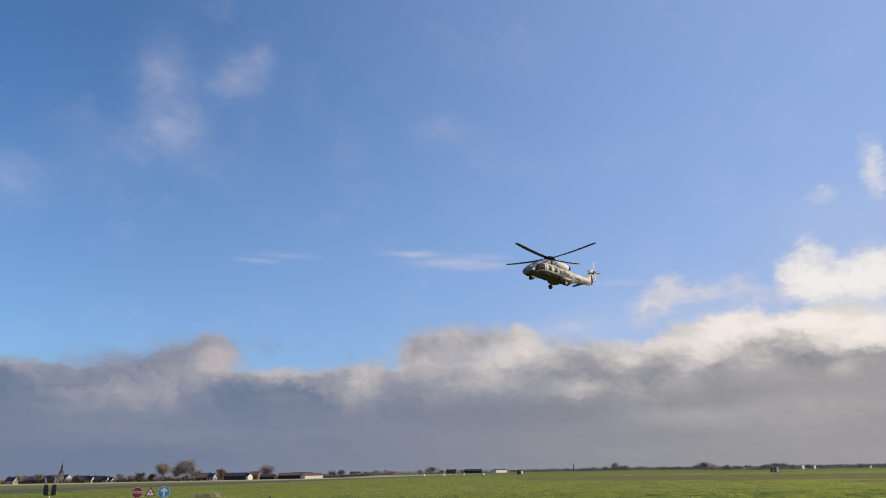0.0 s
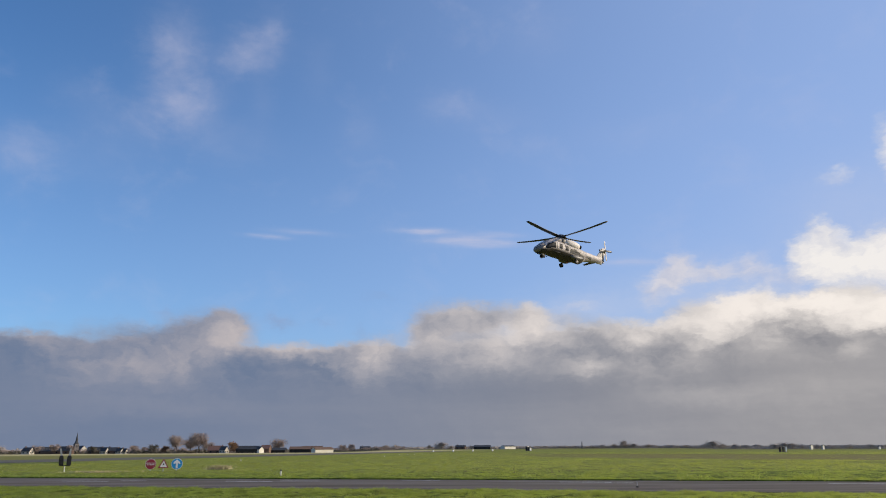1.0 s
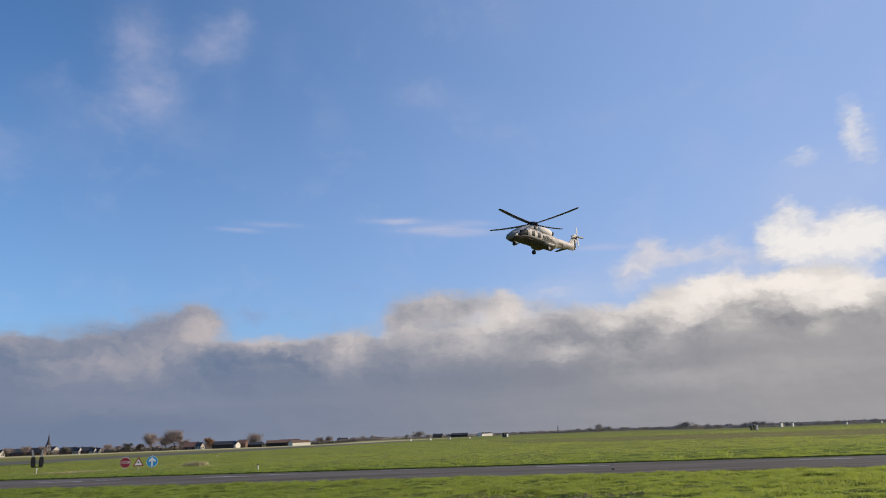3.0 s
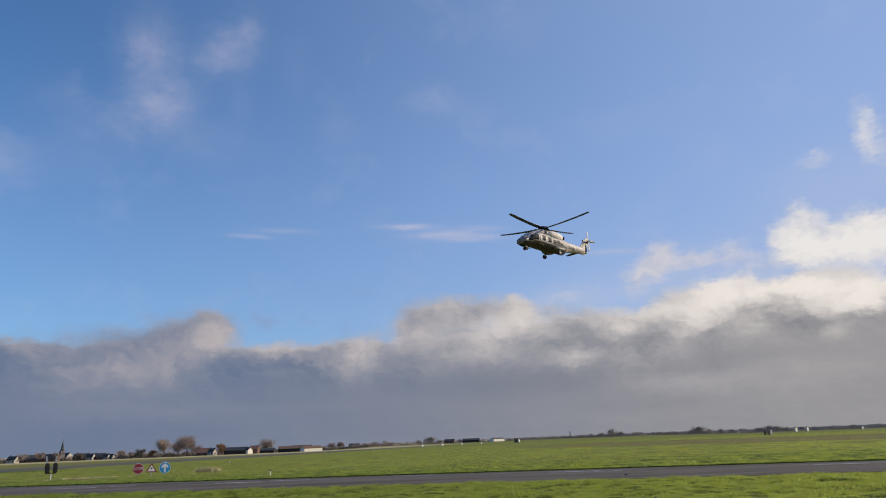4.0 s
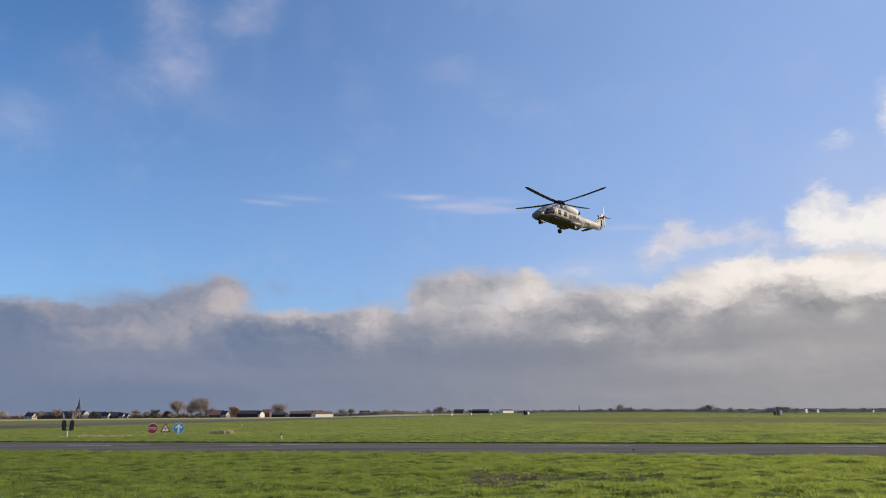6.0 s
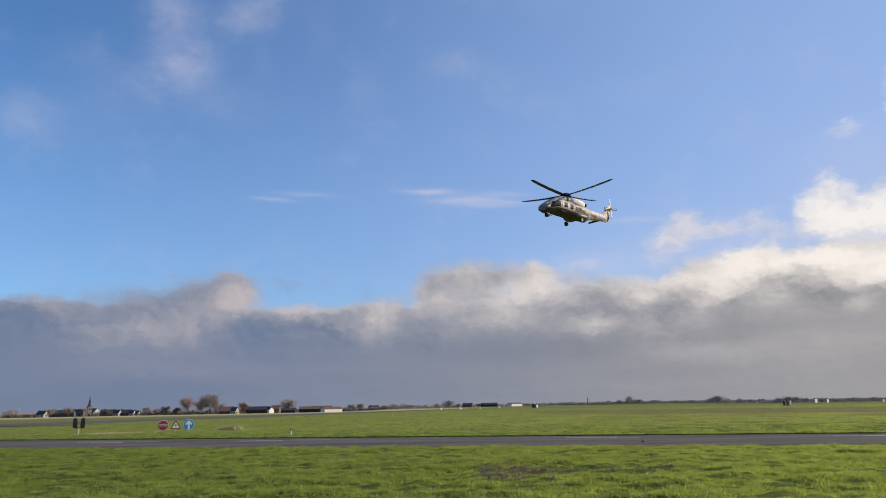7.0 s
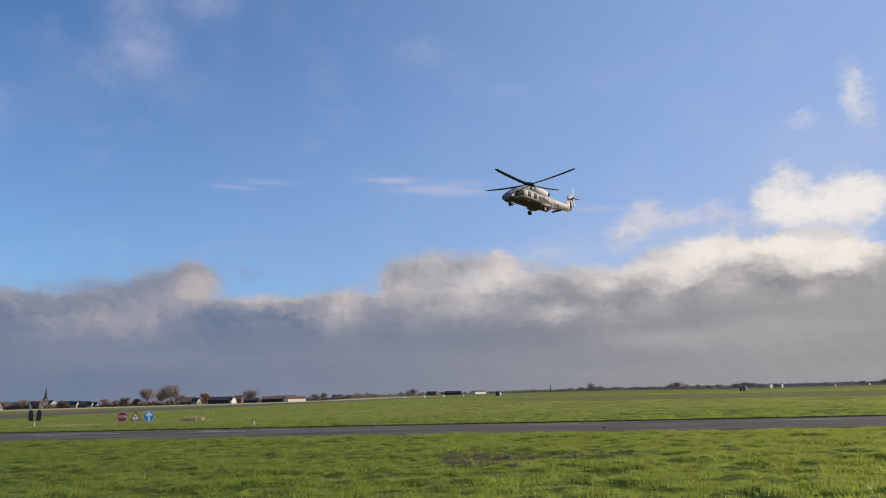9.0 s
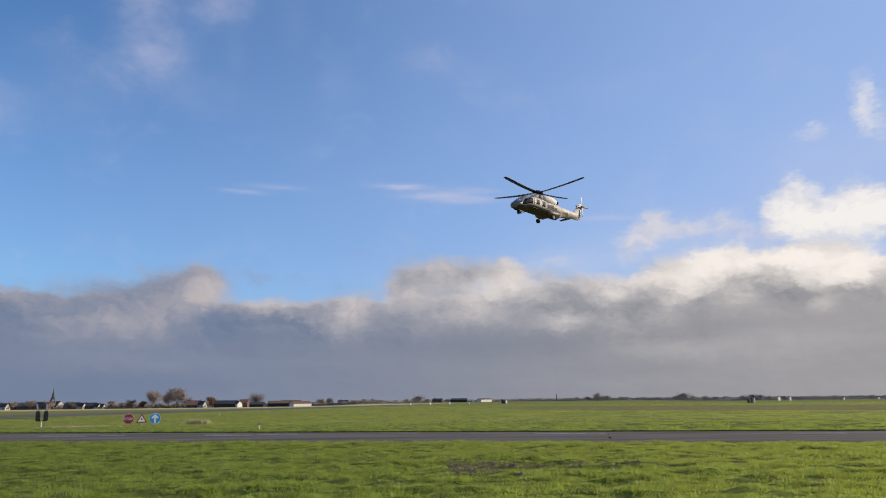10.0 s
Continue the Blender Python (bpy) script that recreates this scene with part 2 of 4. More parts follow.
WT.links.new(back.outputs[0], out.inputs[0])

# ---------------------------------------------------------------- materials


def material(name, rough=0.8, metal=0.0):
    m = bpy.data.materials.new(name)
    m.use_nodes = True
    V.tree = m.node_tree
    b = m.node_tree.nodes["Principled BSDF"]
    b.inputs["Roughness"].default_value, b.inputs["Metallic"].default_value = rough, metal
    return m, b


def m_pos():
    return V.tree.nodes.new("ShaderNodeNewGeometry").outputs["Position"]


def m_obj():
    return V.tree.nodes.new("ShaderNodeTexCoord").outputs["Object"]


def m_bump(b, height, strength, distance):
    n = V.tree.nodes.new("ShaderNodeBump")
    n.inputs["Strength"].default_value, n.inputs["Distance"].default_value = strength, distance
    V.tree.links.new(height.s, n.inputs["Height"])
    V.tree.links.new(n.outputs[0], b.inputs["Normal"])


def m_colour(b, sock):
    V.tree.links.new(sock, b.inputs["Base Color"])


def worn(name, c1, c2, scale=3.0, rough=0.7, metal=0.0, bump=0.0, stretch=(1, 1, 1), spread=0.25):
    """A weathered surface: large stains and fine grain between two colours, a little different from piece to piece."""
    m, b = material(name, rough, metal)
    b.inputs["Specular IOR Level"].default_value = 0.5 if rough < 0.6 else 0.2
    p = v_scaled(m_obj(), stretch)
    big, small = v_noise(p, scale, 4.0), v_noise(p, scale * 9, 3.0)
    rnd = V(V.tree.nodes.new("ShaderNodeObjectInfo").outputs["Random"])
    f = ((big - 0.5) * 1.6 + (small - 0.5) * 0.7 + 0.5 + (rnd - 0.5) * spread).clip()
    m_colour(b, v_mix(f, c1, c2))
    V.tree.links.new((rough + (small - 0.5) * 0.2).s, b.inputs["Roughness"])
    if bump:
        m_bump(b, small, bump, 0.01)
    return m


# ---- surfaces
def grass_tone(p, b=None):
    """The turf's colour by place: lush, yellowed and bare stretches, and painted tuft shade."""
    x, y, z = v_split(p)
    big, mid, small = v_noise(p, 0.035, 4.0), v_noise(p, 0.45, 5.0, 0.6), v_noise(p, 5.0, 3.0)
    c = v_mix((mid * 1.2 - 0.1 + (small - 0.5) * 0.8).clip(), (0.100, 0.150, 0.018), (0.255, 0.312, 0.050))
    c = v_mix(((big - 0.5) * 3.0 + 0.20).clip() * 0.36, c, (0.190, 0.200, 0.040))
    # noise patches of near-black green: shade between tufts put into the colour
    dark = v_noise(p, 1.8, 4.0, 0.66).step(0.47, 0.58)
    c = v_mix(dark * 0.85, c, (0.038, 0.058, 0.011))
    c = v_mix(y.step(38.0, 62.0) * 0.40, c, (0.255, 0.245, 0.075))
    worn_ = v_noise(v_scaled(p, (0.5, 0.9, 1)), 1.1, 5.0, 0.65).step(0.52, 0.68) * y.step(15.0, 20.0) * (1.0 - y.step(27.0, 31.0))
    c = v_mix(worn_ * 0.55, c, (0.150, 0.118, 0.050))
    rows = v_noise(v_scaled(p, (0.03, 0.30, 1)), 1.0, 5.0, 0.65).step(0.46, 0.66)
    c = v_mix(rows * y.step(44.0, 60.0) * 0.60, c, (0.135, 0.130, 0.038))
    line = y + x * 1.15
    sown = line.step(125.0, 150.0) * (1.0 - line.step(205.0, 260.0)) * x.step(0.0, 40.0)
    c = v_mix((sown * (mid * 1.0 + 0.20)).clip(), c, (0.165, 0.132, 0.066))
    return c, x, y, big, mid, small


def soil_mask(x, y, mid):
    """A churned bare patch in the near turf."""
    p, q = (x - 1.15) / 0.9, (y - 18.2) / 2.4
    r, s = (x - 3.2) / 2.4, (y - 18.3) / 1.0
    return (V.op("EXPONENT", (p * p + q * q) * -1.0) + V.op("EXPONENT", (r * r + s * s) * -1.0) * 0.6 + (mid - 0.5) * 1.5).step(0.42, 0.80)


m_ground, b = material("turf", 0.95)
b.inputs["Specular IOR Level"].default_value = 0.04
POS = m_pos()
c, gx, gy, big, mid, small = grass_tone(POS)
band = v_noise(v_scaled(POS, (0.004, 0.03, 1)), 1.0, 4.0)
# straw-coloured verge beyond the runway, and a dull brown strip of sown land
away = V.op("SQRT", gx * gx + gy * gy)
beyond = (gx - gy * 0.187 + 92.0) * -1.0          # past the runway
straw = (beyond.step(0.0, 12.0) * away.step(230.0, 330.0) * (1.0 - gy.step(700.0, 800.0))).clip()
c = v_mix(beyond.step(0.0, 8.0) * 0.6, c, (0.17, 0.15, 0.06))
c = v_mix(straw * 0.85, c, (0.52, 0.44, 0.24))
far_dull = gy.step(380.0, 900.0) * 0.7
c = v_mix(far_dull, c, v_mix(band, (0.12, 0.13, 0.05), (0.20, 0.18, 0.08)))
scuffs = (v_noise(v_scaled(POS, (0.5, 1.5, 1)), 0.55, 5.0, 0.7).step(0.62, 0.78)) * gy.step(41.0, 52.0) * (1.0 - gy.step(90.0, 160.0)) * gx.step(4.0, 16.0)
c = v_mix(scuffs * 0.6, c, (0.10, 0.085, 0.045))
dry = (puff(-26.0, 56.5, 2.6, 1.6, 1.0, gx, gy) + puff(-18.2, 61.0, 1.6, 1.4, 1.0, gx, gy)).clip()
c = v_mix(dry * 0.6, c, (0.36, 0.31, 0.16))
soil = soil_mask(gx, gy, mid)
c = v_mix(soil, c, v_mix(small, (0.070, 0.047, 0.025), (0.150, 0.105, 0.058)))
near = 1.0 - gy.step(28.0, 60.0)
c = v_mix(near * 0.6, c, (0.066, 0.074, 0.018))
m_colour(b, c)
m_bump(b, small * 0.6 + mid * 0.6, 0.9, 0.08)

m_blade, b = material("grass_blade", 0.38)
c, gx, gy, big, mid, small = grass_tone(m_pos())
isl = V(V.tree.nodes.new("ShaderNodeNewGeometry").outputs["Random Per Island"])
c = v_mix(1.0, c, v_mix(isl, (0.50, 0.52, 0.50), (1.85, 1.80, 1.75)), "MULTIPLY")
c = v_mix(isl.step(0.93, 0.97) * 0.8, c, (0.38, 0.34, 0.16))
m_colour(b, c)
b.inputs["Specular IOR Level"].default_value = 0.45
thru = V.tree.nodes.new("ShaderNodeBsdfTranslucent")
V.tree.links.new(v_mix(0.45, c, (0.62, 0.70, 0.11)), thru.inputs[0])
leafy = V.tree.nodes.new("ShaderNodeMixShader")
leafy.inputs[0].default_value = 0.60
V.tree.links.new(b.outputs[0], leafy.inputs[1])
V.tree.links.new(thru.outputs[0], leafy.inputs[2])
V.tree.links.new(leafy.outputs[0], V.tree.nodes["Material Output"].inputs[0])

m_road, b = material("damp_asphalt", 0.85)
b.inputs["Specular IOR Level"].default_value = 0.12
POS = m_pos()
x, y, z = v_split(POS)
big, mid, small = v_noise(v_scaled(POS, (0.12, 0.6, 1)), 1.0, 4.0), v_noise(POS, 1.3, 4.0), v_noise(POS, 30.0, 3.0)
c = v_mix(((big - 0.5) * 2.4 + 0.5 + (small - 0.5) * 0.5).clip(), (0.082, 0.066, 0.050), (0.140, 0.115, 0.088))
c = v_mix((mid.step(0.60, 0.75)) * 0.35, c, (0.13, 0.125, 0.12))
m_colour(b, c)
V.tree.links.new(((big - 0.5) * -0.8 + 0.75).clip().s, b.inputs["Roughness"])
m_bump(b, small, 0.3, 0.01)

m_line = worn("faded_road_paint", (0.20, 0.19, 0.18), (0.62, 0.61, 0.60), 1.6, 0.8, spread=0.1)
m_runway = worn("runway_asphalt", (0.080, 0.074, 0.058), (0.12, 0.112, 0.088), 0.06, 0.95)
m_paint, b = material("mottled_airframe_paint", 0.62)
P = m_obj()
big, mid, small = v_noise(v_scaled(P, (0.6, 0.9, 1.1)), 1.1, 3.0, 0.5), v_noise(P, 2.2, 4.0), v_noise(v_scaled(P, (1, 1, 4)), 9.0, 3.0)
c = v_mix((mid * 0.9 + (small - 0.5) * 0.5).clip(), (0.44, 0.392, 0.370), (0.65, 0.585, 0.555))
c = v_mix(big.step(0.47, 0.52) * 0.52, c, (0.20, 0.18, 0.17))       # grey camouflage blotches
c = v_mix(mid.step(0.56, 0.68) * 0.6, c, (0.12, 0.106, 0.096))         # grime along the seams
m_colour(b, c)
m_bump(b, small, 0.05, 0.01)
m_paint2 = worn("light_grey_airframe_paint", (0.64, 0.58, 0.53), (0.78, 0.72, 0.67), 0.9, 0.65)
m_camo = worn("dark_grey_airframe_paint", (0.085, 0.08, 0.072), (0.15, 0.14, 0.125), 1.5, 0.5)
# dark paint that carries the underside's shade; also colours the tailplane
m_belly = worn("shaded_belly_paint", (0.045, 0.039, 0.036), (0.10, 0.087, 0.078), 1.2, 0.6)
m_nose = worn("mid_grey_radome", (0.15, 0.135, 0.125), (0.23, 0.205, 0.19), 1.1, 0.55)
m_black = worn("black_rubber", (0.012, 0.012, 0.013), (0.03, 0.03, 0.032), 6.0, 0.7)
m_blade_rotor = worn("dark_rotor_composite", (0.018, 0.018, 0.020), (0.045, 0.045, 0.05), 1.0, 0.5)
m_metal = worn("brushed_steel", (0.30, 0.30, 0.31), (0.5, 0.5, 0.5), 5.0, 0.35, 0.9)
m_glazing, b = material("tinted_glazing", 0.45)
b.inputs["Specular IOR Level"].default_value = 0.04
b.inputs["Base Color"].default_value = (0.012, 0.016, 0.022, 1)
b.inputs["IOR"].default_value = 1.5
m_beacon, b = material("red_lens", 0.15)
b.inputs["Base Color"].default_value = (0.55, 0.03, 0.02, 1)
m_red = worn("sign_red", (0.17, 0.010, 0.026), (0.26, 0.016, 0.036), 3.0, 0.45)
m_blue = worn("sign_blue", (0.010, 0.20, 0.48), (0.020, 0.30, 0.62), 3.0, 0.45)
m_white = worn("sign_white", (0.62, 0.62, 0.62), (0.80, 0.80, 0.80), 3.0, 0.5)
m_galv = worn("galvanised_steel", (0.28, 0.29, 0.30), (0.45, 0.46, 0.47), 8.0, 0.45, 0.6)
m_dark = worn("black_painted_steel", (0.012, 0.013, 0.014), (0.035, 0.036, 0.038), 5.0, 0.6)
m_plaster = worn("white_plaster", (0.40, 0.365, 0.31), (0.58, 0.54, 0.46), 0.25, 0.85)
m_brick = worn("red_brown_brick", (0.105, 0.068, 0.052), (0.18, 0.118, 0.09), 0.5, 0.9)
m_tileroof = worn("orange_clay_roof", (0.20, 0.105, 0.075), (0.30, 0.165, 0.12), 0.4, 0.85)
m_slate = worn("dark_slate_roof", (0.025, 0.027, 0.032), (0.065, 0.068, 0.075), 0.4, 0.7)
m_sheet = worn("pale_corrugated_sheet", (0.55, 0.52, 0.44), (0.72, 0.68, 0.58), 0.3, 0.6)
m_darkwood = worn("tarred_boards", (0.020, 0.018, 0.017), (0.050, 0.045, 0.040), 0.4, 0.85)
m_stone = worn("church_stone", (0.11, 0.10, 0.10), (0.20, 0.185, 0.18), 0.2, 0.9)
m_bark = worn("winter_bark", (0.060, 0.045, 0.036), (0.11, 0.085, 0.068), 2.0, 0.9)
# twigs lightened so that their colour carries the haze of distance
m_twig = worn("hazed_winter_twigs", (0.25, 0.195, 0.17), (0.37, 0.295, 0.255), 0.15, 0.95)
m_twig_r = worn("rusty_leaves", (0.20, 0.12, 0.07), (0.30, 0.19, 0.12), 0.15, 0.95)
m_hedge = worn("evergreen_leaves", (0.09, 0.082, 0.066), (0.16, 0.14, 0.112), 0.08, 0.95)
# far trees paled and greyed: distance haze put into their base colour
m_far_hazed = worn("far_woodland", (0.33, 0.285, 0.25), (0.44, 0.38, 0.335), 0.02, 0.95)
m_soil = worn("wet_earth", (0.070, 0.054, 0.032), (0.17, 0.135, 0.080), 4.0, 0.9)
m_tuft = worn("dry_grass_stems", (0.40, 0.34, 0.19), (0.58, 0.50, 0.30), 0.8, 0.9)


# ---------------------------------------------------------------- mesh helpers
def mesh_of(bm, name, mat, smooth=False):
    me = bpy.data.meshes.new(name)
    bmesh.ops.recalc_face_normals(bm, faces=bm.faces)
    bm.to_mesh(me)
    bm.free()
    for m in (mat if isinstance(mat, (list, tuple)) else [mat]):
        me.materials.append(m)
    if smooth:
        for p in me.polygons:
            p.use_smooth = True
    return me


def part(name, bm, mat, parent, label="", smooth=False):
    ob = new(name, mesh_of(bm, name, mat, smooth))
    ob.parent = parent
    return tagged(ob, label)


def thing(name, label, category, m=None, group="", kind=""):
    ob = tagged(new(name), label, category, group, kind)
    ob.empty_display_size = 0.2
    if m is not None:
        ob.matrix_world = m
    return ob


def raw(name, verts, faces, mat, smooth=False):
    """A mesh object straight from arrays; faces all of one size."""
    verts, faces = np.asarray(verts, np.float32), np.asarray(faces, np.int32)
    me = bpy.data.meshes.new(name)
    k = faces.shape[1]
    me.vertices.add(len(verts))
    me.vertices.foreach_set("co", verts.ravel())
    me.loops.add(faces.size)
    me.loops.foreach_set("vertex_index", faces.ravel())
    me.polygons.add(len(faces))
    me.polygons.foreach_set("loop_start", np.arange(0, faces.size, k, dtype=np.int32))
    if smooth:
        me.polygons.foreach_set("use_smooth", np.ones(len(faces), bool))
    me.update(calc_edges=True)
    me.materials.append(mat)
    return new(name, me)


def box(bm, x, y, z, sx, sy, sz, bevel=0.0, m=None):
    """A box centred at x, y, z."""
    r = bmesh.ops.create_cube(bm, size=1, matrix=(m or Matrix()) @ Matrix.Translation((x, y, z)) @ Matrix.Diagonal((sx, sy, sz, 1)))
    if bevel:
        es = list({e for v in r["verts"] for e in v.link_edges})
        bmesh.ops.bevel(bm, geom=es, offset=bevel, segments=2, affect="EDGES", profile=0.6)
    return bm


def tube(bm, a, b_, r1, r2=None, n=8, caps=True):
    a, b_ = Vector(a), Vector(b_)
    d = b_ - a
    m = Matrix.Translation((a + b_) / 2) @ d.to_track_quat("Z", "Y").to_matrix().to_4x4()
    bmesh.ops.create_cone(bm, cap_ends=caps, segments=n, radius1=r1, radius2=r1 if r2 is None else r2, depth=d.length, matrix=m)
    return bm


def loft(bm, rings, close=True):
    """Skin a row of rings of the same count."""
    vs = [[bm.verts.new(p) for p in ring] for ring in rings]
    n = len(vs[0])
    for r, s in zip(vs, vs[1:]):
        for i in range(n):
            bm.faces.new((r[i], r[(i + 1) % n], s[(i + 1) % n], s[i]))
    if close:
        bm.faces.new(vs[0][::-1])
        bm.faces.new(vs[-1])
    return bm


def oval(x, zc, hw, hh, p=2.5, n=28, yc=0.0, low=None):
    """A rounded-box cross-section across the x axis."""
    out = []
    for i in range(n):
        a = 2 * math.pi * i / n
        c, s = math.cos(a), math.sin(a)
        k = p if s >= 0 or low is None else low
        out.append((x, yc + hw * math.copysign(abs(c) ** (2 / k), c), zc + hh * math.copysign(abs(s) ** (2 / k), s)))
    return out


def prism(bm, pts, axis, lo, hi):
    """A flat outline pushed out along an axis."""
    def at(u, v, w):
        return {"x": (w, u, v), "y": (u, w, v), "z": (u, v, w)}[axis]
    a = [bm.verts.new(at(u, v, lo)) for u, v in pts]
    b_ = [bm.verts.new(at(u, v, hi)) for u, v in pts]
    n = len(pts)
    bm.faces.new(a[::-1])
    bm.faces.new(b_)
    for i in range(n):
        bm.faces.new((a[i], a[(i + 1) % n], b_[(i + 1) % n], b_[i]))
    return bm


def B():
    return bmesh.new()


# ---------------------------------------------------------------- ground, taxiway, runway
SLOPE = -0.235                 # the taxiway runs slightly across
NEAR_EDGE, FAR_EDGE = 29.2, 38.3


def lay(x, y):
    """Gentle unevenness of the turf; flat under the taxiway and far off."""
    v = y - SLOPE * x
    d = math.hypot(x, y)
    flat = max(0.0, min(1.0, min(abs(v - NEAR_EDGE), abs(v - FAR_EDGE)) / 2.5)) if not NEAR_EDGE < v < FAR_EDGE else 0.0
    amp = flat * max(0.0, 1 - d / 160)
    p = Vector((x, y, 0))
    h = 0.05 * noise.noise(p * 0.35) + 0.10 * noise.noise(p * 0.9) + 0.11 * noise.noise(p * 2.1 + Vector((7, 3, 0)))
    return amp * h


def spread(lo, hi, step, end_lo, end_hi, grow=1.16):
    xs = list(np.arange(lo, hi + 1e-6, step))
    s, a = step, xs[0]
    left = []
    while a > end_lo:
        s *= grow
        a -= s
        left.append(a)
    s, a = step, xs[-1]
    right = []
    while a < end_hi:
        s *= grow
        a += s
        right.append(a)
    return left[::-1] + xs + right


def dip(x, y):
    """The fields beyond the airfield lie about a metre lower."""
    d, a = math.hypot(x, y), math.degrees(math.atan2(x, y))

    def ease(v, lo, hi):
        f = max(0.0, min(1.0, (v - lo) / (hi - lo)))
        return f * f * (3 - 2 * f)
    return -1.9 * ease(d, 320, 720) * (ease(-a, 4, 9) + ease(a, 14, 22))


gxs, gys = spread(-24, 24, 0.24, -4700, 4700), spread(7, 31, 0.24, -4700, 4700, 1.10)
gv = [(x, y, lay(x, y) + dip(x, y)) for y in gys for x in gxs]
nx = len(gxs)
gi = np.arange(nx * len(gys)).reshape(len(gys), nx)
gf = np.stack([gi[:-1, :-1], gi[:-1, 1:], gi[1:, 1:], gi[1:, :-1]], -1).reshape(-1, 4)
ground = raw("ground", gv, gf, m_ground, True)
tagged(ground, "flat green airfield turf with worn and yellowed stretches", "ground", kind="structure")


def strip(name, x0, x1, edge_lo, edge_hi, slope, mat, z, n=60):
    """A long paved strip with a real edge; edges at y = edge + slope * x."""
    bm = B()
    rows = []
    for i in range(n + 1):
        x = x0 + (x1 - x0) * i / n
        w = 0.10 * noise.noise(Vector((x * 0.4, edge_lo, 0)))
        lo, hi = edge_lo + slope * x + w, edge_hi + slope * x - w
        rows.append([(x, lo - 0.03, z - 0.12), (x, lo, z), (x, hi, z), (x, hi + 0.03, z - 0.12)])
    return loft(bm, rows)


taxiway = new("road", mesh_of(strip("road", -400, 400, NEAR_EDGE, FAR_EDGE, SLOPE, m_road, 0.02, 400), "road", m_road))
tagged(taxiway, "damp grey asphalt taxiway crossing the grass", "road", kind="structure")


bm = B()
rows = []
for x in np.linspace(-140, 140, 700):
    w = 0.06 * noise.noise(Vector((x * 1.3, 2.0, 0)))
    h = 0.075 + 0.03 * noise.noise(Vector((x * 2.1, 5.0, 0)))
    v = FAR_EDGE + SLOPE * x + w
    rows.append([(x, v - 0.05, -0.02), (x, v, h), (x, v + 0.5, h * 0.8), (x, v + 0.9, -0.04)])
verge = new("verge", mesh_of(loft(bm, rows), "verge", m_ground))
tagged(verge, "raised ragged turf edge along the asphalt", "verge", kind="structure")


def marking(x0, x1, v, w, slope=SLOPE):
    bm = B()
    rows = [[(x, v + slope * x - w / 2, 0.0245), (x, v + slope * x + w / 2, 0.0245), (x, v + slope * x + w / 2, 0.020), (x, v + slope * x - w / 2, 0.020)]
            for x in np.linspace(x0, x1, 8)]
    return loft(bm, rows)


for x0, x1, v, w in ((-11.0, -8.6, 35.4, 0.30), (-8.4, -6.4, 36.2, 0.22), (4.8, 7.0, 36.4, 0.26), (6.6, 7.8, 35.8, 0.16), (15.4, 17.4, 36.0, 0.24), (-19.5, -17.0, 34.6, 0.30), (-16.6, -15.2, 35.3, 0.2), (-2.4, -0.6, 37.4, 0.16)):
    part("line_marking", marking(x0, x1, v, w), m_line, taxiway, "worn pale paint stroke on the asphalt")

# the runway beyond: runs away, a little to one side
bm = B()
rows = []
for s in np.linspace(-150, 1500, 120):
    nxp, nyp = -54.5 + 0.187 * s, 108 + s
    if nyp > 420:
        break
    rows.append([(nxp, nyp, -0.1), (nxp, nyp, 0.03), (nxp - 21, nyp + 4, 0.03), (nxp - 21, nyp + 4, -0.1)])
runway = new("runway", mesh_of(loft(bm, rows), "runway", m_runway))
tagged(runway, "grey asphalt runway receding across the airfield", "runway", kind="structure")

# ---------------------------------------------------------------- helicopter
HUB = Vector((0, 0, 4.55))
heli_az, heli_el, heli_d = radians(8.62), radians(15.52), 115.0
hub_at = Vector((math.sin(heli_az) * math.cos(heli_el), math.cos(heli_az) * math.cos(heli_el), math.sin(heli_el))) * heli_d + Vector((0, 0, EYE))
HEADING, NOSE_UP = -139.0, 4.5
HELI_TURN = pose(0, 0, 0, 0, -NOSE_UP, HEADING)
heli = thing("helicopter", "warm grey naval transport helicopter hovering with lowered wheels", "helicopter",
             Matrix.Translation(hub_at - (HELI_TURN @ HUB)) @ HELI_TURN)

HULL = [(6.25, 1.10, 0.10, 0.10), (6.05, 1.12, 0.45, 0.36), (5.6, 1.20, 0.84, 0.64), (5.0, 1.36, 1.12, 0.92), (4.3, 1.56, 1.30, 1.20),
        (3.5, 1.75, 1.38, 1.43), (2.6, 1.88, 1.42, 1.58), (0.5, 1.90, 1.42, 1.60), (-1.8, 1.90, 1.42, 1.60), (-3.0, 2.02, 1.36, 1.50),
        (-4.2, 2.30, 1.12, 1.18), (-5.2, 2.56, 0.82, 0.86), (-6.4, 2.72, 0.66, 0.74), (-8.0, 2.84, 0.50, 0.60), (-9.2, 2.94, 0.36, 0.50), (-9.6, 3.0, 0.2, 0.34)]
HULL = [(x if x < 2.6 else 2.6 + (x - 2.6) * 0.8, z + (0.36 if -3.5 < x < 3.7 else 0.22 if x > 3.6 else 0.06), w, h - (0.38 if -3.5 < x < 3.7 else 0.22 if x > 3.6 else 0.07) * min(1, h)) for x, z, w, h in HULL]
body = part("fuselage", loft(B(), [oval(x, z, w, h, 2.7, low=1.75) for x, z, w, h in HULL]), m_paint, heli, smooth=True)


def hull_at(x):
    for (x1, z1, w1, h1), (x2, z2, w2, h2) in zip(HULL, HULL[1:]):
        if x2 <= x <= x1:
            f = (x1 - x) / (x1 - x2)
            return z1 + (z2 - z1) * f, w1 + (w2 - w1) * f, h1 + (h2 - h1) * f
    return HULL[-1][1:]


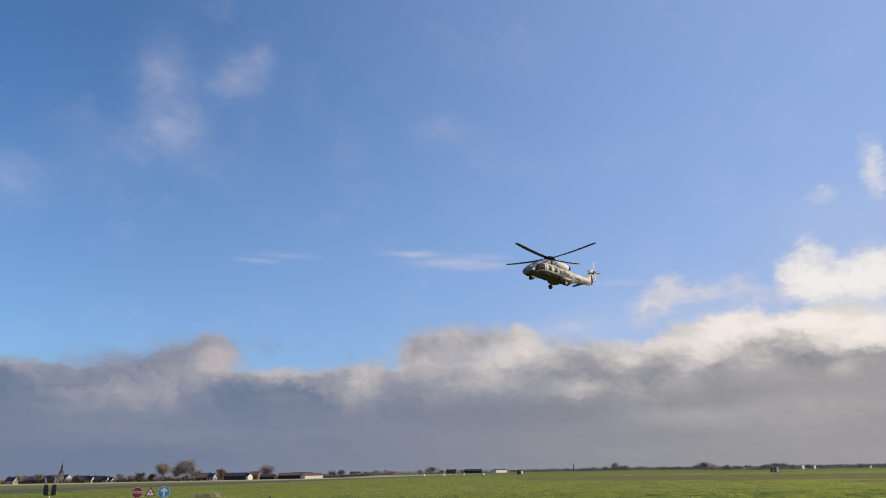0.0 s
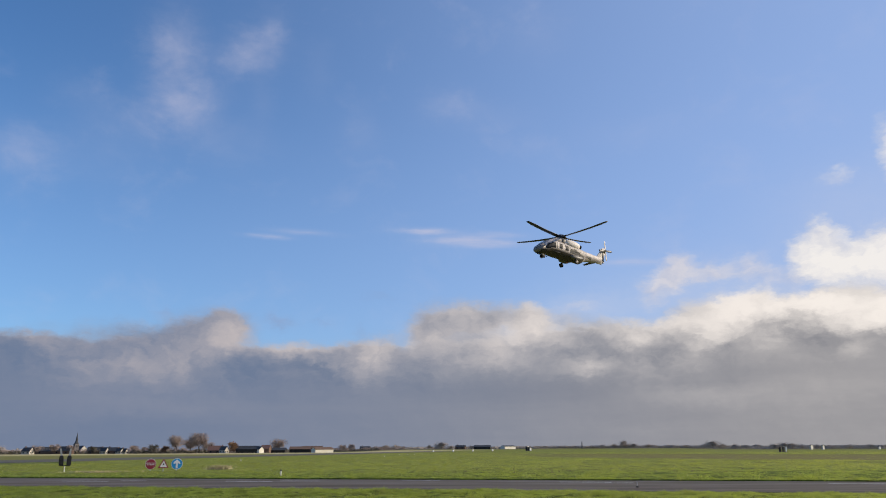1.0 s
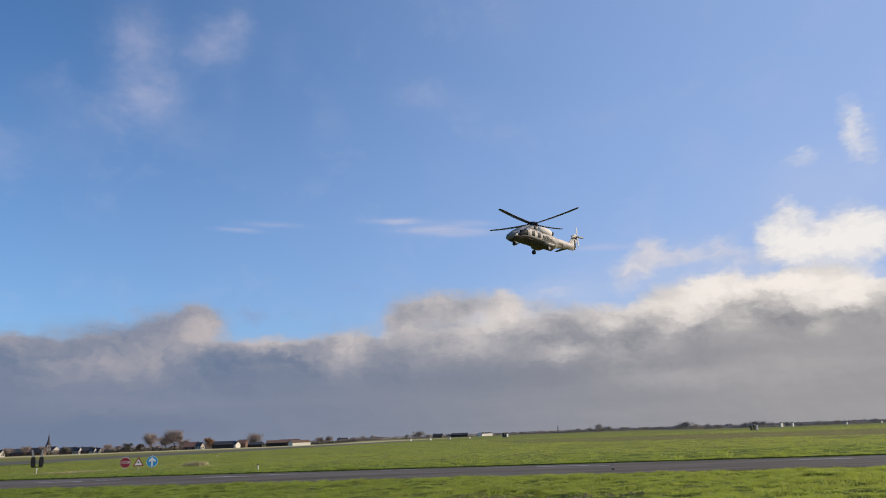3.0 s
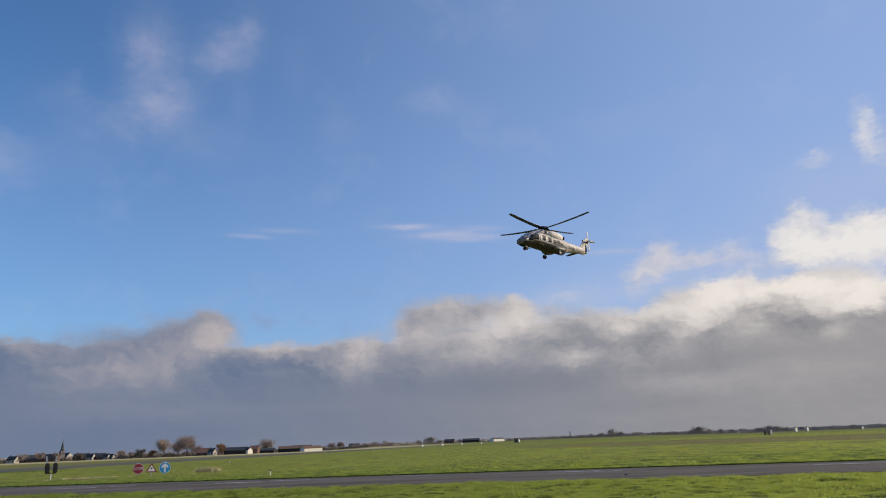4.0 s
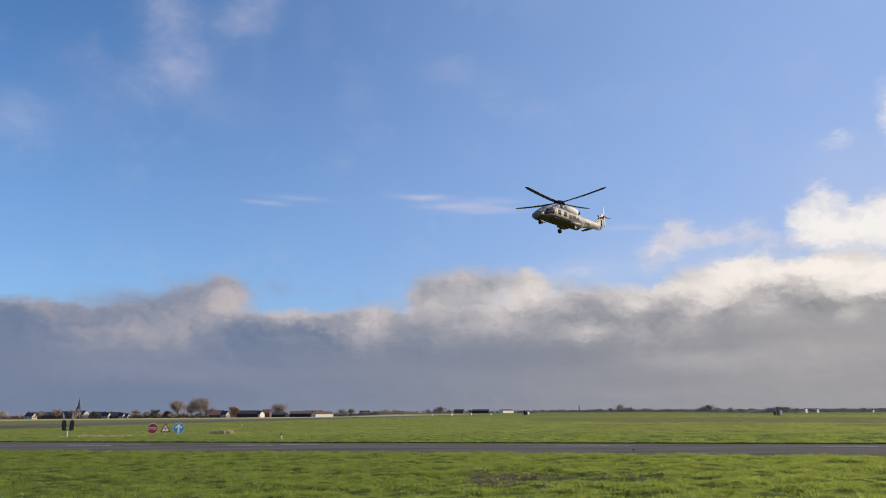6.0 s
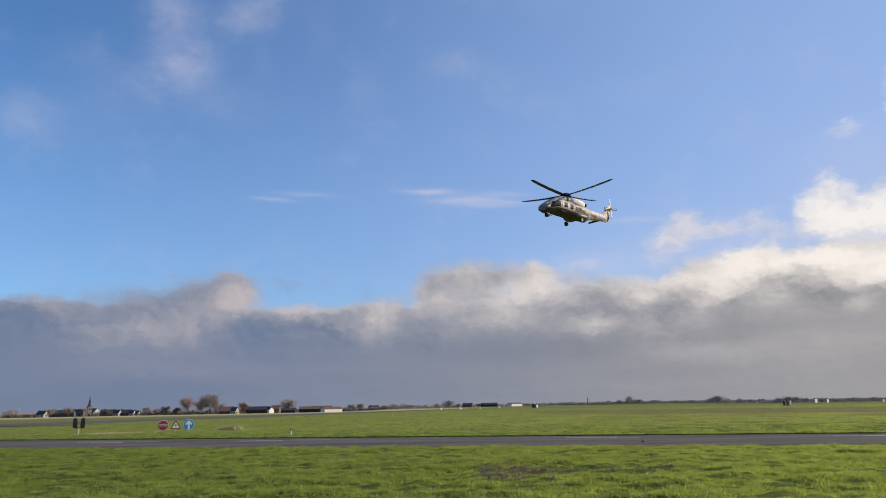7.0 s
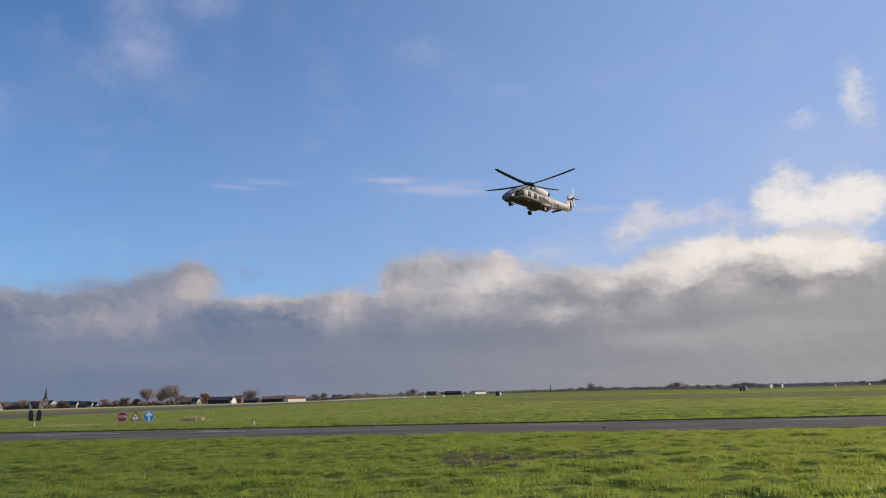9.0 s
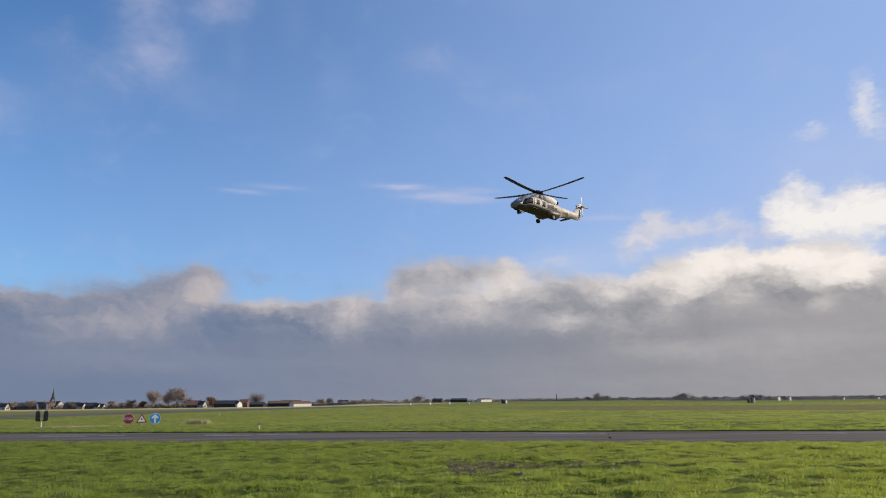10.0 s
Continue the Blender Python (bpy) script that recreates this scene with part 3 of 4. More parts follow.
def skin(x, z, side, proud=0.012):
    """A point on the hull's side at a given height."""
    zc, w, h = hull_at(x)
    s = max(-0.999, min(0.999, (z - zc) / h))
    k = 2.7 if s >= 0 else 1.75
    y = w * (1 - abs(s) ** k) ** (1 / k)
    return Vector((x, side * (y + proud), z))


def patch(x0, x1, z0, z1, side, proud=0.015, nx_=6, nz=5, lean=0.0):
    """A panel that follows the hull, with thickness."""
    bm = B()
    out, inn = [], []
    for i in range(nx_ + 1):
        for j in range(nz + 1):
            z = z0 + (z1 - z0) * j / nz
            x = x0 + (x1 - x0) * i / nx_ + lean * (z - z0)
            out.append(bm.verts.new(skin(x, z, side, proud)))
            inn.append(bm.verts.new(skin(x, z, side, -0.02)))
    k = nz + 1
    for i in range(nx_):
        for j in range(nz):
            a = i * k + j
            bm.faces.new((out[a], out[a + 1], out[a + k + 1], out[a + k]))
            bm.faces.new((inn[a], inn[a + k], inn[a + k + 1], inn[a + 1]))
    rim_ = [i * k for i in range(nx_ + 1)] + [nx_ * k + j for j in range(1, k)] + [i * k + nz for i in range(nx_ - 1, -1, -1)] + [j for j in range(nz - 1, 0, -1)]
    for p, q in zip(rim_, rim_[1:] + rim_[:1]):
        bm.faces.new((out[p], out[q], inn[q], inn[p]))
    return bm


# shade of the lower hull, painted as a dark skin around the underside
bm = B()
rows = []
for x, z, w, h in HULL[2:11]:
    ring = []
    for k in range(15):
        a = math.pi * (1.11 + 0.78 * k / 14)
        c, s = math.cos(a), math.sin(a)
        ring.append((x, (w + 0.045) * math.copysign(abs(c) ** (2 / 1.75), c), z + (h + 0.045) * math.copysign(abs(s) ** (2 / 1.75), s)))
    rows.append(ring + [(p[0], p[1] * 0.9, p[2] + 0.06) for p in ring[::-1]])
part("belly_panel", loft(bm, rows), m_belly, body, "lower hull skin painted dark with its shade", smooth=True)

nose_rows = [oval(x, z, w + 0.015, h + 0.015, 2.7, low=1.75) for x, z, w, h in HULL[:4]]
part("radome", loft(B(), nose_rows), m_nose, body, "mid-grey rounded nose cap", smooth=True)
for side in (1, -1):
    part("windscreen", patch(4.55, 3.62, 1.50, 2.42, side, 0.022, lean=-0.6), m_glazing, body, "dark tinted cockpit glazing")
    part("quarter_window", patch(3.46, 2.66, 1.62, 2.70, side, lean=-0.12), m_glazing, body, "dark side cockpit window")
    part("door_post", patch(2.58, 2.50, 1.1, 2.95, side, 0.022, 2, 6), m_camo, body, "dark door seam")
    part("chin_window", patch(4.72, 4.05, 1.05, 1.36, side, 0.025), m_glazing, body)
    part("foot_step", box(B(), 2.0, side * 1.34, 1.36, 1.1, 0.10, 0.07, 0.02), m_dark, body, "dark footstep rail")
    part("side_box", patch(-0.75, -1.35, 2.2, 2.62, side, 0.05), m_dark, body, "dark ventilation grille")
    for x0, x1 in ((-1.5, -2.15),):
        part("cabin_window", patch(x0, x1, 2.05, 2.72, side), m_glazing, body, "dark cabin window")
    door_ = part("sliding_door", patch(2.2, -0.6, 1.75, 3.05, side, 0.03), m_paint, body, "sliding cabin door")
    part("cabin_window", patch(1.80, 1.14, 2.05, 2.78, side, 0.05), m_glazing, door_, "dark door window")
    part("cabin_window", patch(0.50, -0.16, 2.05, 2.78, side, 0.05), m_glazing, door_, "dark door window")
    part("camouflage_patch", patch(-2.4, -4.3, 1.75, 2.35, side, 0.010, lean=0.8), m_camo, body, "dark painted patch")
    part("camouflage_patch", patch(3.7, 2.4, 1.28, 1.62, side, 0.014, lean=0.5), m_camo, body, "dark painted patch")
    part("camouflage_patch", patch(-0.7, -2.6, 1.85, 2.2, side, 0.016, lean=-0.6), m_camo, body, "dark painted patch")
    part("camouflage_patch", patch(-5.0, -6.6, 2.35, 2.75, side, 0.010, lean=0.5), m_camo, body, "dark painted patch")
    part("flank_bar", patch(1.5, -0.5, 1.52, 1.66, side, 0.045, 8, 2), m_camo, body, "plain dark bar along the flank")
    part("flank_bar", patch(-2.2, -2.9, 2.2, 2.5, side, 0.018, 4, 2), m_dark, body, "small dark vent")
    part("seam", patch(2.30, 2.24, 1.5, 3.0, side, 0.02, 2, 6), m_camo, body, "dark door seam")
    part("seam", patch(-0.66, -0.72, 1.5, 3.0, side, 0.02, 2, 6), m_camo, body, "dark door seam")
    part("door_rail", patch(2.3, -2.6, 3.06, 3.12, side, 0.05, 10, 2), m_camo, body, "dark sliding door rail")
    part("camouflage_patch", patch(1.3, 0.1, 1.3, 1.75, side, 0.038, lean=-0.7), m_nose, body, "mid-grey painted patch")
    part("camouflage_patch", patch(-3.3, -5.2, 2.2, 2.75, side, 0.012, lean=0.9), m_nose, body, "mid-grey painted patch")
    # sponson with the main wheel
    sp = [oval(x, z + 0.66, w, h, 2.3, 16, side * 1.22) for x, z, w, h in ((-0.9, 0.85, 0.06, 0.10), (-1.3, 0.82, 0.30, 0.30), (-2.0, 0.82, 0.40, 0.36), (-2.8, 0.88, 0.36, 0.32), (-3.5, 1.05, 0.20, 0.20), (-3.8, 1.15, 0.06, 0.06))]
    sponson = part("sponson", loft(B(), sp), m_camo, heli, "rounded dark wheel fairing", smooth=True)
    strut = part("main_gear", tube(B(), (-1.9, side * 1.35, 1.5), (-1.9, side * 1.42, 0.85), 0.10, 0.08), m_metal, heli)
    wheel = part("tyre", tube(B(), (-1.9, side * 1.36, 0.82), (-1.9, side * 1.64, 0.82), 0.34, n=18), m_black, strut, "black rubber tyre", smooth=False)
    part("rim", tube(B(), (-1.9, side * 1.34, 0.82), (-1.9, side * 1.66, 0.82), 0.15, n=14), m_camo, strut)
    # engine intake and exhaust
    ex = [oval(x, 3.50, r, r * 0.98, 2.2, 16, side * (0.70 + 0.04 * k)) for k, (x, r) in enumerate(((0.2, 0.34), (-0.6, 0.60), (-1.6, 0.68), (-2.4, 0.60), (-3.0, 0.40)))]
    eng = part("engine_cowling", loft(B(), ex), m_paint2, heli, "pale engine cowling", smooth=True)
    part("exhaust", tube(B(), (-2.85, side * 0.92, 3.48), (-3.35, side * 1.12, 3.50), 0.30, 0.27, 14), m_dark, eng, "sooty exhaust pipe")
    part("intake", tube(B(), (0.15, side * 0.74, 3.42), (0.45, side * 0.76, 3.42), 0.27, 0.24, 14), m_dark, eng, "dark engine intake")
part("centre_windscreen", loft(B(), [[(4.62, -0.70, 2.00), (4.62, 0.70, 2.00), (4.56, 0.70, 1.96), (4.56, -0.70, 1.96)],
                                     [(3.70, -0.92, 2.78), (3.70, 0.92, 2.78), (3.64, 0.92, 2.70), (3.64, -0.92, 2.70)]]), m_glazing, body, "dark tinted windscreen")
part("sensor_turret", loft(B(), [oval(x, 0.92, r, r, 2, 14) for x, r in ((5.15, 0.04), (5.05, 0.2), (4.85, 0.27), (4.65, 0.2), (4.55, 0.04))]), m_dark, heli, "dark camera ball under the nose", smooth=True)

top = [(2.6, 3.35, 0.45, 0.20), (2.0, 3.48, 0.85, 0.42), (1.2, 3.58, 1.02, 0.62), (0.2, 3.62, 1.05, 0.72), (-1.0, 3.60, 1.0, 0.70), (-2.2, 3.50, 0.86, 0.60), (-3.4, 3.34, 0.55, 0.42), (-4.6, 3.20, 0.25, 0.22)]
roof_ = part("roof_fairing", loft(B(), [oval(x, z - 0.06, w, h * 0.9, 2.6, 20) for x, z, w, h in top]), m_paint, heli, smooth=True)
part("camouflage_patch", loft(B(), [oval(x, z, w, h, 2.6, 20) for x, z, w, h in ((0.9, 3.545, 1.045, 0.62), (0.2, 3.565, 1.062, 0.662), (-0.5, 3.555, 1.045, 0.655))]), m_camo, roof_, "dark painted band", smooth=True)

# nose wheel, a pair on one leg
leg = part("nose_gear", tube(B(), (3.85, 0, 1.25), (3.95, 0, 0.58), 0.09, 0.07), m_metal, heli)
for s in (-0.2, 0.2):
    part("tyre", tube(B(), (3.95, s - 0.08, 0.55), (3.95, s + 0.08, 0.55), 0.27, n=16), m_black, leg, "black rubber tyre")
part("axle", tube(B(), (3.95, -0.24, 0.55), (3.95, 0.24, 0.55), 0.06), m_galv, leg)
part("gear_door", box(B(), 4.1, 0.28, 0.86, 0.7, 0.04, 0.34, 0.01), m_paint, heli)
part("beacon", loft(B(), [oval(x, 0.92, r, r, 2, 12) for x, r in ((-1.35, 0.02), (-1.42, 0.09), (-1.55, 0.09), (-1.62, 0.02))]), m_beacon, heli, "red anti-collision lamp under the belly", smooth=True)
part("antenna", tube(B(), (-3.6, 0, 3.6), (-3.75, 0, 4.1), 0.025, 0.012, 6), m_dark, heli)
part("pitot_probe", tube(B(), (5.2, 0.2, 1.45), (5.95, 0.2, 1.47), 0.025, 0.012, 6), m_dark, heli)

# tail: fin, tailplane on one side, tail rotor on the other
fin_rows = []
for z, x_front, x_back, t in ((2.45, -7.3, -9.75, 0.30), (3.3, -8.2, -10.1, 0.24), (4.2, -9.0, -10.5, 0.19), (5.0, -9.6, -10.8, 0.15), (5.3, -9.95, -10.75, 0.06)):
    ring = []
    for k in range(14):
        a = 2 * math.pi * k / 14
        ring.append(((x_front + x_back) / 2 + (x_front - x_back) / 2 * math.cos(a), t * math.sin(a) * (0.55 + 0.45 * math.cos(a) * 0.5 + 0.2), z))
    fin_rows.append(ring)
fin = part("tail_fin", loft(B(), fin_rows), m_paint2, heli, "pale swept tail fin", smooth=True)
part("rudder_panel", box(B(), -9.98, 0.0, 3.5, 0.36, 0.34, 1.5, 0.03, Matrix.Translation((0, 0, 0)) ), m_camo, fin, "dark trailing panel")
for z_, x_ in ((2.9, -8.3), (3.65, -8.95)):
    for sd in (-1, 1):
        part("fin_stripe", box(B(), 0, 0, 0, 0.34, 0.02, 1.0, 0.006, pose(x_ - 0.35, sd * 0.175, z_ + 0.25, 0, -38, 0)), m_camo, fin, "dark slanted stripe")
stab = []
for y, x_front, x_back, t in ((-0.1, -7.9, -9.1, 0.10), (-1.5, -8.25, -9.15, 0.08), (-2.9, -8.6, -9.2, 0.05)):
    stab.append([((x_front + x_back) / 2 + (x_front - x_back) / 2 * math.cos(2 * math.pi * k / 12), y, 2.75 + t * math.sin(2 * math.pi * k / 12)) for k in range(12)])
part("tailplane", loft(B(), stab), m_belly, heli, "dark single-sided tailplane", smooth=True)


def aerofoil(bm, m, length, chord, thick, root=0.0, taper=0.85, droop=0.0, n=10):
    """A blade along local x."""
    rows = []
    for i in range(n + 1):
        f = i / n
        x = root + (length - root) * f
        c = chord * (0.45 if i == 0 else (1.0 if f < 0.88 else 1.0 - (f - 0.88) / 0.12 * (1 - taper)))
        z = droop * f * f
        tw = radians(9 - 8 * f)
        ring = []
        for k in range(8):
            a = 2 * math.pi * k / 8
            u, w = c * 0.5 * math.cos(a), thick * 0.5 * math.sin(a)
            ring.append(m @ Vector((x, u * math.cos(tw) - w * math.sin(tw), z + u * math.sin(tw) + w * math.cos(tw))))
        rows.append(ring)
    return loft(bm, rows)


rotor = part("rotor_hub", tube(tube(B(), (0, 0, 4.1), (0, 0, 4.75), 0.24, 0.20, 16), (0, 0, 4.30), (0, 0, 4.72), 0.95, 0.72, 16), m_dark, heli, "black main rotor hub", smooth=False)
part("rotor_mast", tube(B(), (0, 0, 3.9), (0, 0, 4.32), 0.62, 0.50, 14), m_dark, heli)
for k in range(4):
    m = Matrix.Translation(HUB) @ pose(0, 0, 0, 0, NOSE_UP, 0) @ pose(0, 0, 0, 0, 0, 47 - HEADING + 90 * k) @ pose(0, 0, 0, 0, -2.2, 0)
    bl = part("main_rotor_blade", aerofoil(B(), m, 8.15, 0.72, 0.12, 0.4, 0.7, 0.40), m_blade_rotor, heli, "long dark main rotor blade", smooth=True)
    part("blade_cuff", tube(B(), m @ Vector((0.25, 0, 0)), m @ Vector((1.35, 0, 0.01)), 0.13, 0.09, 8), m_dark, bl)
tr_hub = Vector((-10.2, 0.42, 4.75))
tr = part("tail_rotor_hub", tube(B(), tr_hub - Vector((0, 0.3, 0)), tr_hub + Vector((0, 0.1, 0)), 0.20, 0.16, 12), m_dark, heli, "dark tail rotor hub")
for k in range(4):
    m = Matrix.Translation(tr_hub) @ pose(0, 0, 0, 90, 0, 0) @ pose(0, 0, 0, 0, 0, 82 + 90 * k)
    part("tail_rotor_blade", aerofoil(B(), m, 1.6, 0.32, 0.05, 0.15, 0.8, 0.0, 5), m_paint2 if k in (0, 2) else m_blade_rotor, tr, "", smooth=True)

# ---------------------------------------------------------------- signs beside the taxiway
SIGN_D = 60.0


def bearing(a, d, z=0.0, turn=0.0):
    """A place at a bearing in degrees (right of straight ahead) and a distance; turned to face the viewer plus turn."""
    x, y = math.sin(radians(a)) * d, math.cos(radians(a)) * d
    return pose(x, y, z + dip(x, y), 0, 0, -a + turn)


def ring_pts(r, n, phase=0.0):
    return [(r * math.cos(2 * math.pi * i / n + phase), r * math.sin(2 * math.pi * i / n + phase)) for i in range(n)]


def moved(pts, z):
    return [(u, v + z) for u, v in pts]


def glyphs(text, size, mat, parent, m, name="lettering"):
    cu = bpy.data.curves.new(name, "FONT")
    cu.body, cu.size, cu.align_x, cu.align_y, cu.extrude = text, size, "CENTER", "CENTER", 0.004
    tmp = new(name, cu)
    dg = bpy.context.evaluated_depsgraph_get()
    me = bpy.data.meshes.new_from_object(tmp.evaluated_get(dg))
    bpy.data.objects.remove(tmp)
    me.materials.clear()
    me.materials.append(mat)
    ob = new(name, me)
    ob.parent, ob.matrix_local = parent, m
    return ob


UP = 0.52                      # height of the plates' middles
stop = thing("road_sign", "dark red octagonal stop sign with white letters on a short post", "sign", bearing(-21.19, SIGN_D), "signs beside the taxiway")
part("post", tube(B(), (0, 0.03, -0.2), (0, 0.03, 0.95), 0.03), m_galv, stop)
plate = part("plate", prism(B(), moved(ring_pts(0.385, 8, math.pi / 8), UP), "y", -0.015, 0.0), m_white, stop, "white-edged octagonal plate")
part("red_field", prism(B(), moved(ring_pts(0.365, 8, math.pi / 8), UP), "y", -0.020, -0.014), m_red, plate, "dark red field")
glyphs("STOP", 0.25, m_white, plate, pose(0, -0.024, UP, 90, 0, 0))

warn = thing("road_sign", "white triangular warning sign with a red border on a short post", "sign", bearing(-20.36, SIGN_D), "signs beside the taxiway")
part("post", tube(B(), (0, 0.03, -0.2), (0, 0.03, 0.8), 0.03), m_galv, warn)
tri = part("plate", prism(B(), moved(ring_pts(0.43, 3, math.pi / 2), UP - 0.06), "y", -0.015, 0.0), m_red, warn, "red-edged triangular plate")
part("white_field", prism(B(), moved(ring_pts(0.29, 3, math.pi / 2), UP - 0.06), "y", -0.020, -0.014), m_white, tri, "white field")
part("pictogram", prism(B(), [(-0.07, UP - 0.07), (0.07, UP - 0.07), (0.045, UP + 0.02), (0.0, UP + 0.07), (-0.045, UP + 0.02)], "y", -0.025, -0.019), m_dark, tri, "small dark symbol")

way_ = thing("road_sign", "round blue sign with a white upward arrow on a short post", "sign", bearing(-19.49, SIGN_D), "signs beside the taxiway")
part("post", tube(B(), (0, 0.03, -0.2), (0, 0.03, 0.95), 0.03), m_galv, way_)
disc = part("plate", prism(B(), moved(ring_pts(0.395, 28), UP), "y", -0.015, 0.0), m_white, way_, "white-rimmed round plate")
part("blue_field", prism(B(), moved(ring_pts(0.368, 28), UP), "y", -0.020, -0.014), m_blue, disc, "bright blue field")
part("arrow", prism(B(), [(u * 0.92, v * 0.92 + UP) for u, v in ((-0.075, -0.34), (0.075, -0.34), (0.075, 0.06), (0.25, -0.03), (0.25, 0.12), (0, 0.34), (-0.25, 0.12), (-0.25, -0.03), (-0.075, 0.06))], "y", -0.025, -0.019), m_white, disc, "white arrow pointing up")

# a pair of guard lights on one stand, seen from behind
guard = thing("signal_light", "pair of black hooded signal lights on a white stand", "signal light", bearing(-26.5, 61.0))
part("post", tube(B(), (0, 0, -0.2), (0, 0, 0.46), 0.035, n=10), m_white, guard, "white post")
part("crossbar", box(B(), 0, 0, 0.48, 0.66, 0.07, 0.06, 0.01), m_dark, guard)
for s, lean_ in ((-0.24, -7.0), (0.24, 1.0)):
    head_ = part("lamp_housing", prism(B(), [(-0.13, 0.0), (0.13, 0.0), (0.15, 0.08), (0.14, 0.56), (0.08, 0.66), (-0.09, 0.66), (-0.14, 0.56), (-0.15, 0.08)], "y", -0.06, 0.06), m_dark, guard, "black backing board")
    head_.matrix_local = pose(s, 0, 0.50, 0, lean_ * 0.4, 0)
    for dz_ in (0.17, 0.47):
        part("hood", tube(B(), (0, -0.06, dz_), (0, -0.24, dz_), 0.10, 0.12, 12), m_dark, head_, "black lamp hood")
    arm_ = prism(B(), [(-0.06, 0.64), (0.07, 0.64), (0.06 + lean_ * 0.012, 1.14), (-0.04 + lean_ * 0.012, 1.14)], "y", -0.03, 0.03)
    part("bracket", arm_, m_galv, head_, "pale grey upper plate")

# small edge markers
mk = thing("edge_marker", "small white marker post with a black cap in the grass", "marker post", bearing(-12.39, 48.6), "edge markers")
part("post", tube(B(), (0, 0, -0.05), (0, 0, 0.24), 0.055, 0.045, 10), m_sheet, mk)
part("cap", tube(B(), (0, 0, 0.24), (0, 0, 0.31), 0.075, 0.05, 10), m_dark, mk, "black cap")
edge = thing("edge_marker", "thin pale marker post on a dark foot beside the asphalt", "marker post", bearing(13.15, 31.0), "edge markers")
part("foot", box(B(), 0, 0, 0.02, 0.10, 0.10, 0.10, 0.02), m_dark, edge, "dark foot")
part("stem", tube(B(), (0, 0, 0.06), (0, 0, 0.24), 0.018, 0.014, 8), m_galv, edge, "pale stem")


def cabinet(a, d, w, h, dp, mat, label, group=""):
    t = thing("equipment_cabinet", label, "cabinet", bearing(a, d, 0, 45), group)
    part("housing", box(B(), 0, 0, h / 2, w, dp, h, 0.05), mat, t)
    part("lid", box(B(), 0, 0, h + 0.03, w + 0.12, dp + 0.12, 0.08, 0.02), m_galv, t)
    part("door", box(B(), 0, -dp / 2 - 0.015, h * 0.5, w * 0.8, 0.03, h * 0.8, 0.008), mat, t)
    part("plinth", box(B(), 0, 0, 0.05, w + 0.2, dp + 0.2, 0.18, 0.02), m_stone, t)
    return t


cabinet(22.72, 235, 0.62, 1.35, 0.25, m_dark, "dark equipment cabinet standing on the open airfield", "airfield cabinets")
cabinet(22.93, 235, 0.62, 1.5, 0.25, m_dark, "dark equipment cabinet standing on the open airfield", "airfield cabinets")
cabinet(23.10, 236, 0.4, 1.4, 0.2, m_white, "white equipment cabinet beside two dark ones", "airfield cabinets")
cabinet(5.5, 400, 1.5, 2.2, 1.2, m_dark, "dark equipment cabinet far across the runway", "airfield cabinets")
cabinet(5.72, 400, 1.0, 1.6, 0.4, m_white, "white cabinet beside a dark one", "airfield cabinets")
for a, d, w in ((-1.41, 350, 0.9), (0.06, 370, 1.1), (1.5, 385, 0.9), (2.95, 400, 0.9)):
    cabinet(a, d, w * 0.9, 0.75, 0.3, m_white, "small white cabinet far off beside the runway", "airfield cabinets")
for a, d in ((-3.9, 190), (-3.3, 195), (-2.8, 200), (-2.2, 204), (-1.7, 210), (-15.2, 108), (-5.0, 150)):
    copy_thing(mk, bearing(a, d))


# ---------------------------------------------------------------- village, farms, trees
def house(a, d, w, l, eave, ridge, wall_mat, roof_mat, turn, label, windows=2, chimney=True, name="house", group="village houses"):
    """A gabled house: w across the gable (local x), l along the ridge (local y)."""
    t = thing(name, label, "house" if name == "house" else "barn", bearing(a, d, 0, turn), group)
    wall = part("wall", prism(B(), [(-w / 2, -1.5), (w / 2, -1.5), (w / 2, eave), (0, ridge), (-w / 2, eave)], "y", -l / 2, l / 2), wall_mat, t)
    for s in (-1, 1):
        o = 0.35
        k = (ridge - eave) / (w / 2)
        pts_ = [(s * (w / 2 + o), eave - o * k), (0, ridge + 0.02), (0, ridge + 0.30), (s * (w / 2 + o), eave - o * k + 0.28)]
        part("roof", prism(B(), pts_, "y", -l / 2 - o, l / 2 + o), roof_mat, t)
    if chimney:
        part("chimney", box(B(), 0, l * 0.3, ridge + 0.6, 0.8, 0.8, 1.6, 0.05), m_brick, t)
    for k in range(windows):
        x = (k - (windows - 1) / 2) * w / (windows + 0.4)
        win = part("window", box(B(), x, -l / 2 - 0.02, eave * 0.5, 1.0, 0.08, 1.3, 0.02), m_glazing, t, "dark window")
        part("sill", box(B(), x, -l / 2 - 0.06, eave * 0.5 - 0.72, 1.2, 0.16, 0.1, 0.01), m_white, win)
        for yk in (-0.25, 0.25):
            if k < 2:
                part("window", box(B(), (1 if k else -1) * (w / 2 + 0.02), l * yk, eave * 0.5, 0.08, 1.1, 1.3, 0.02), m_glazing, t, "dark window")
    return t


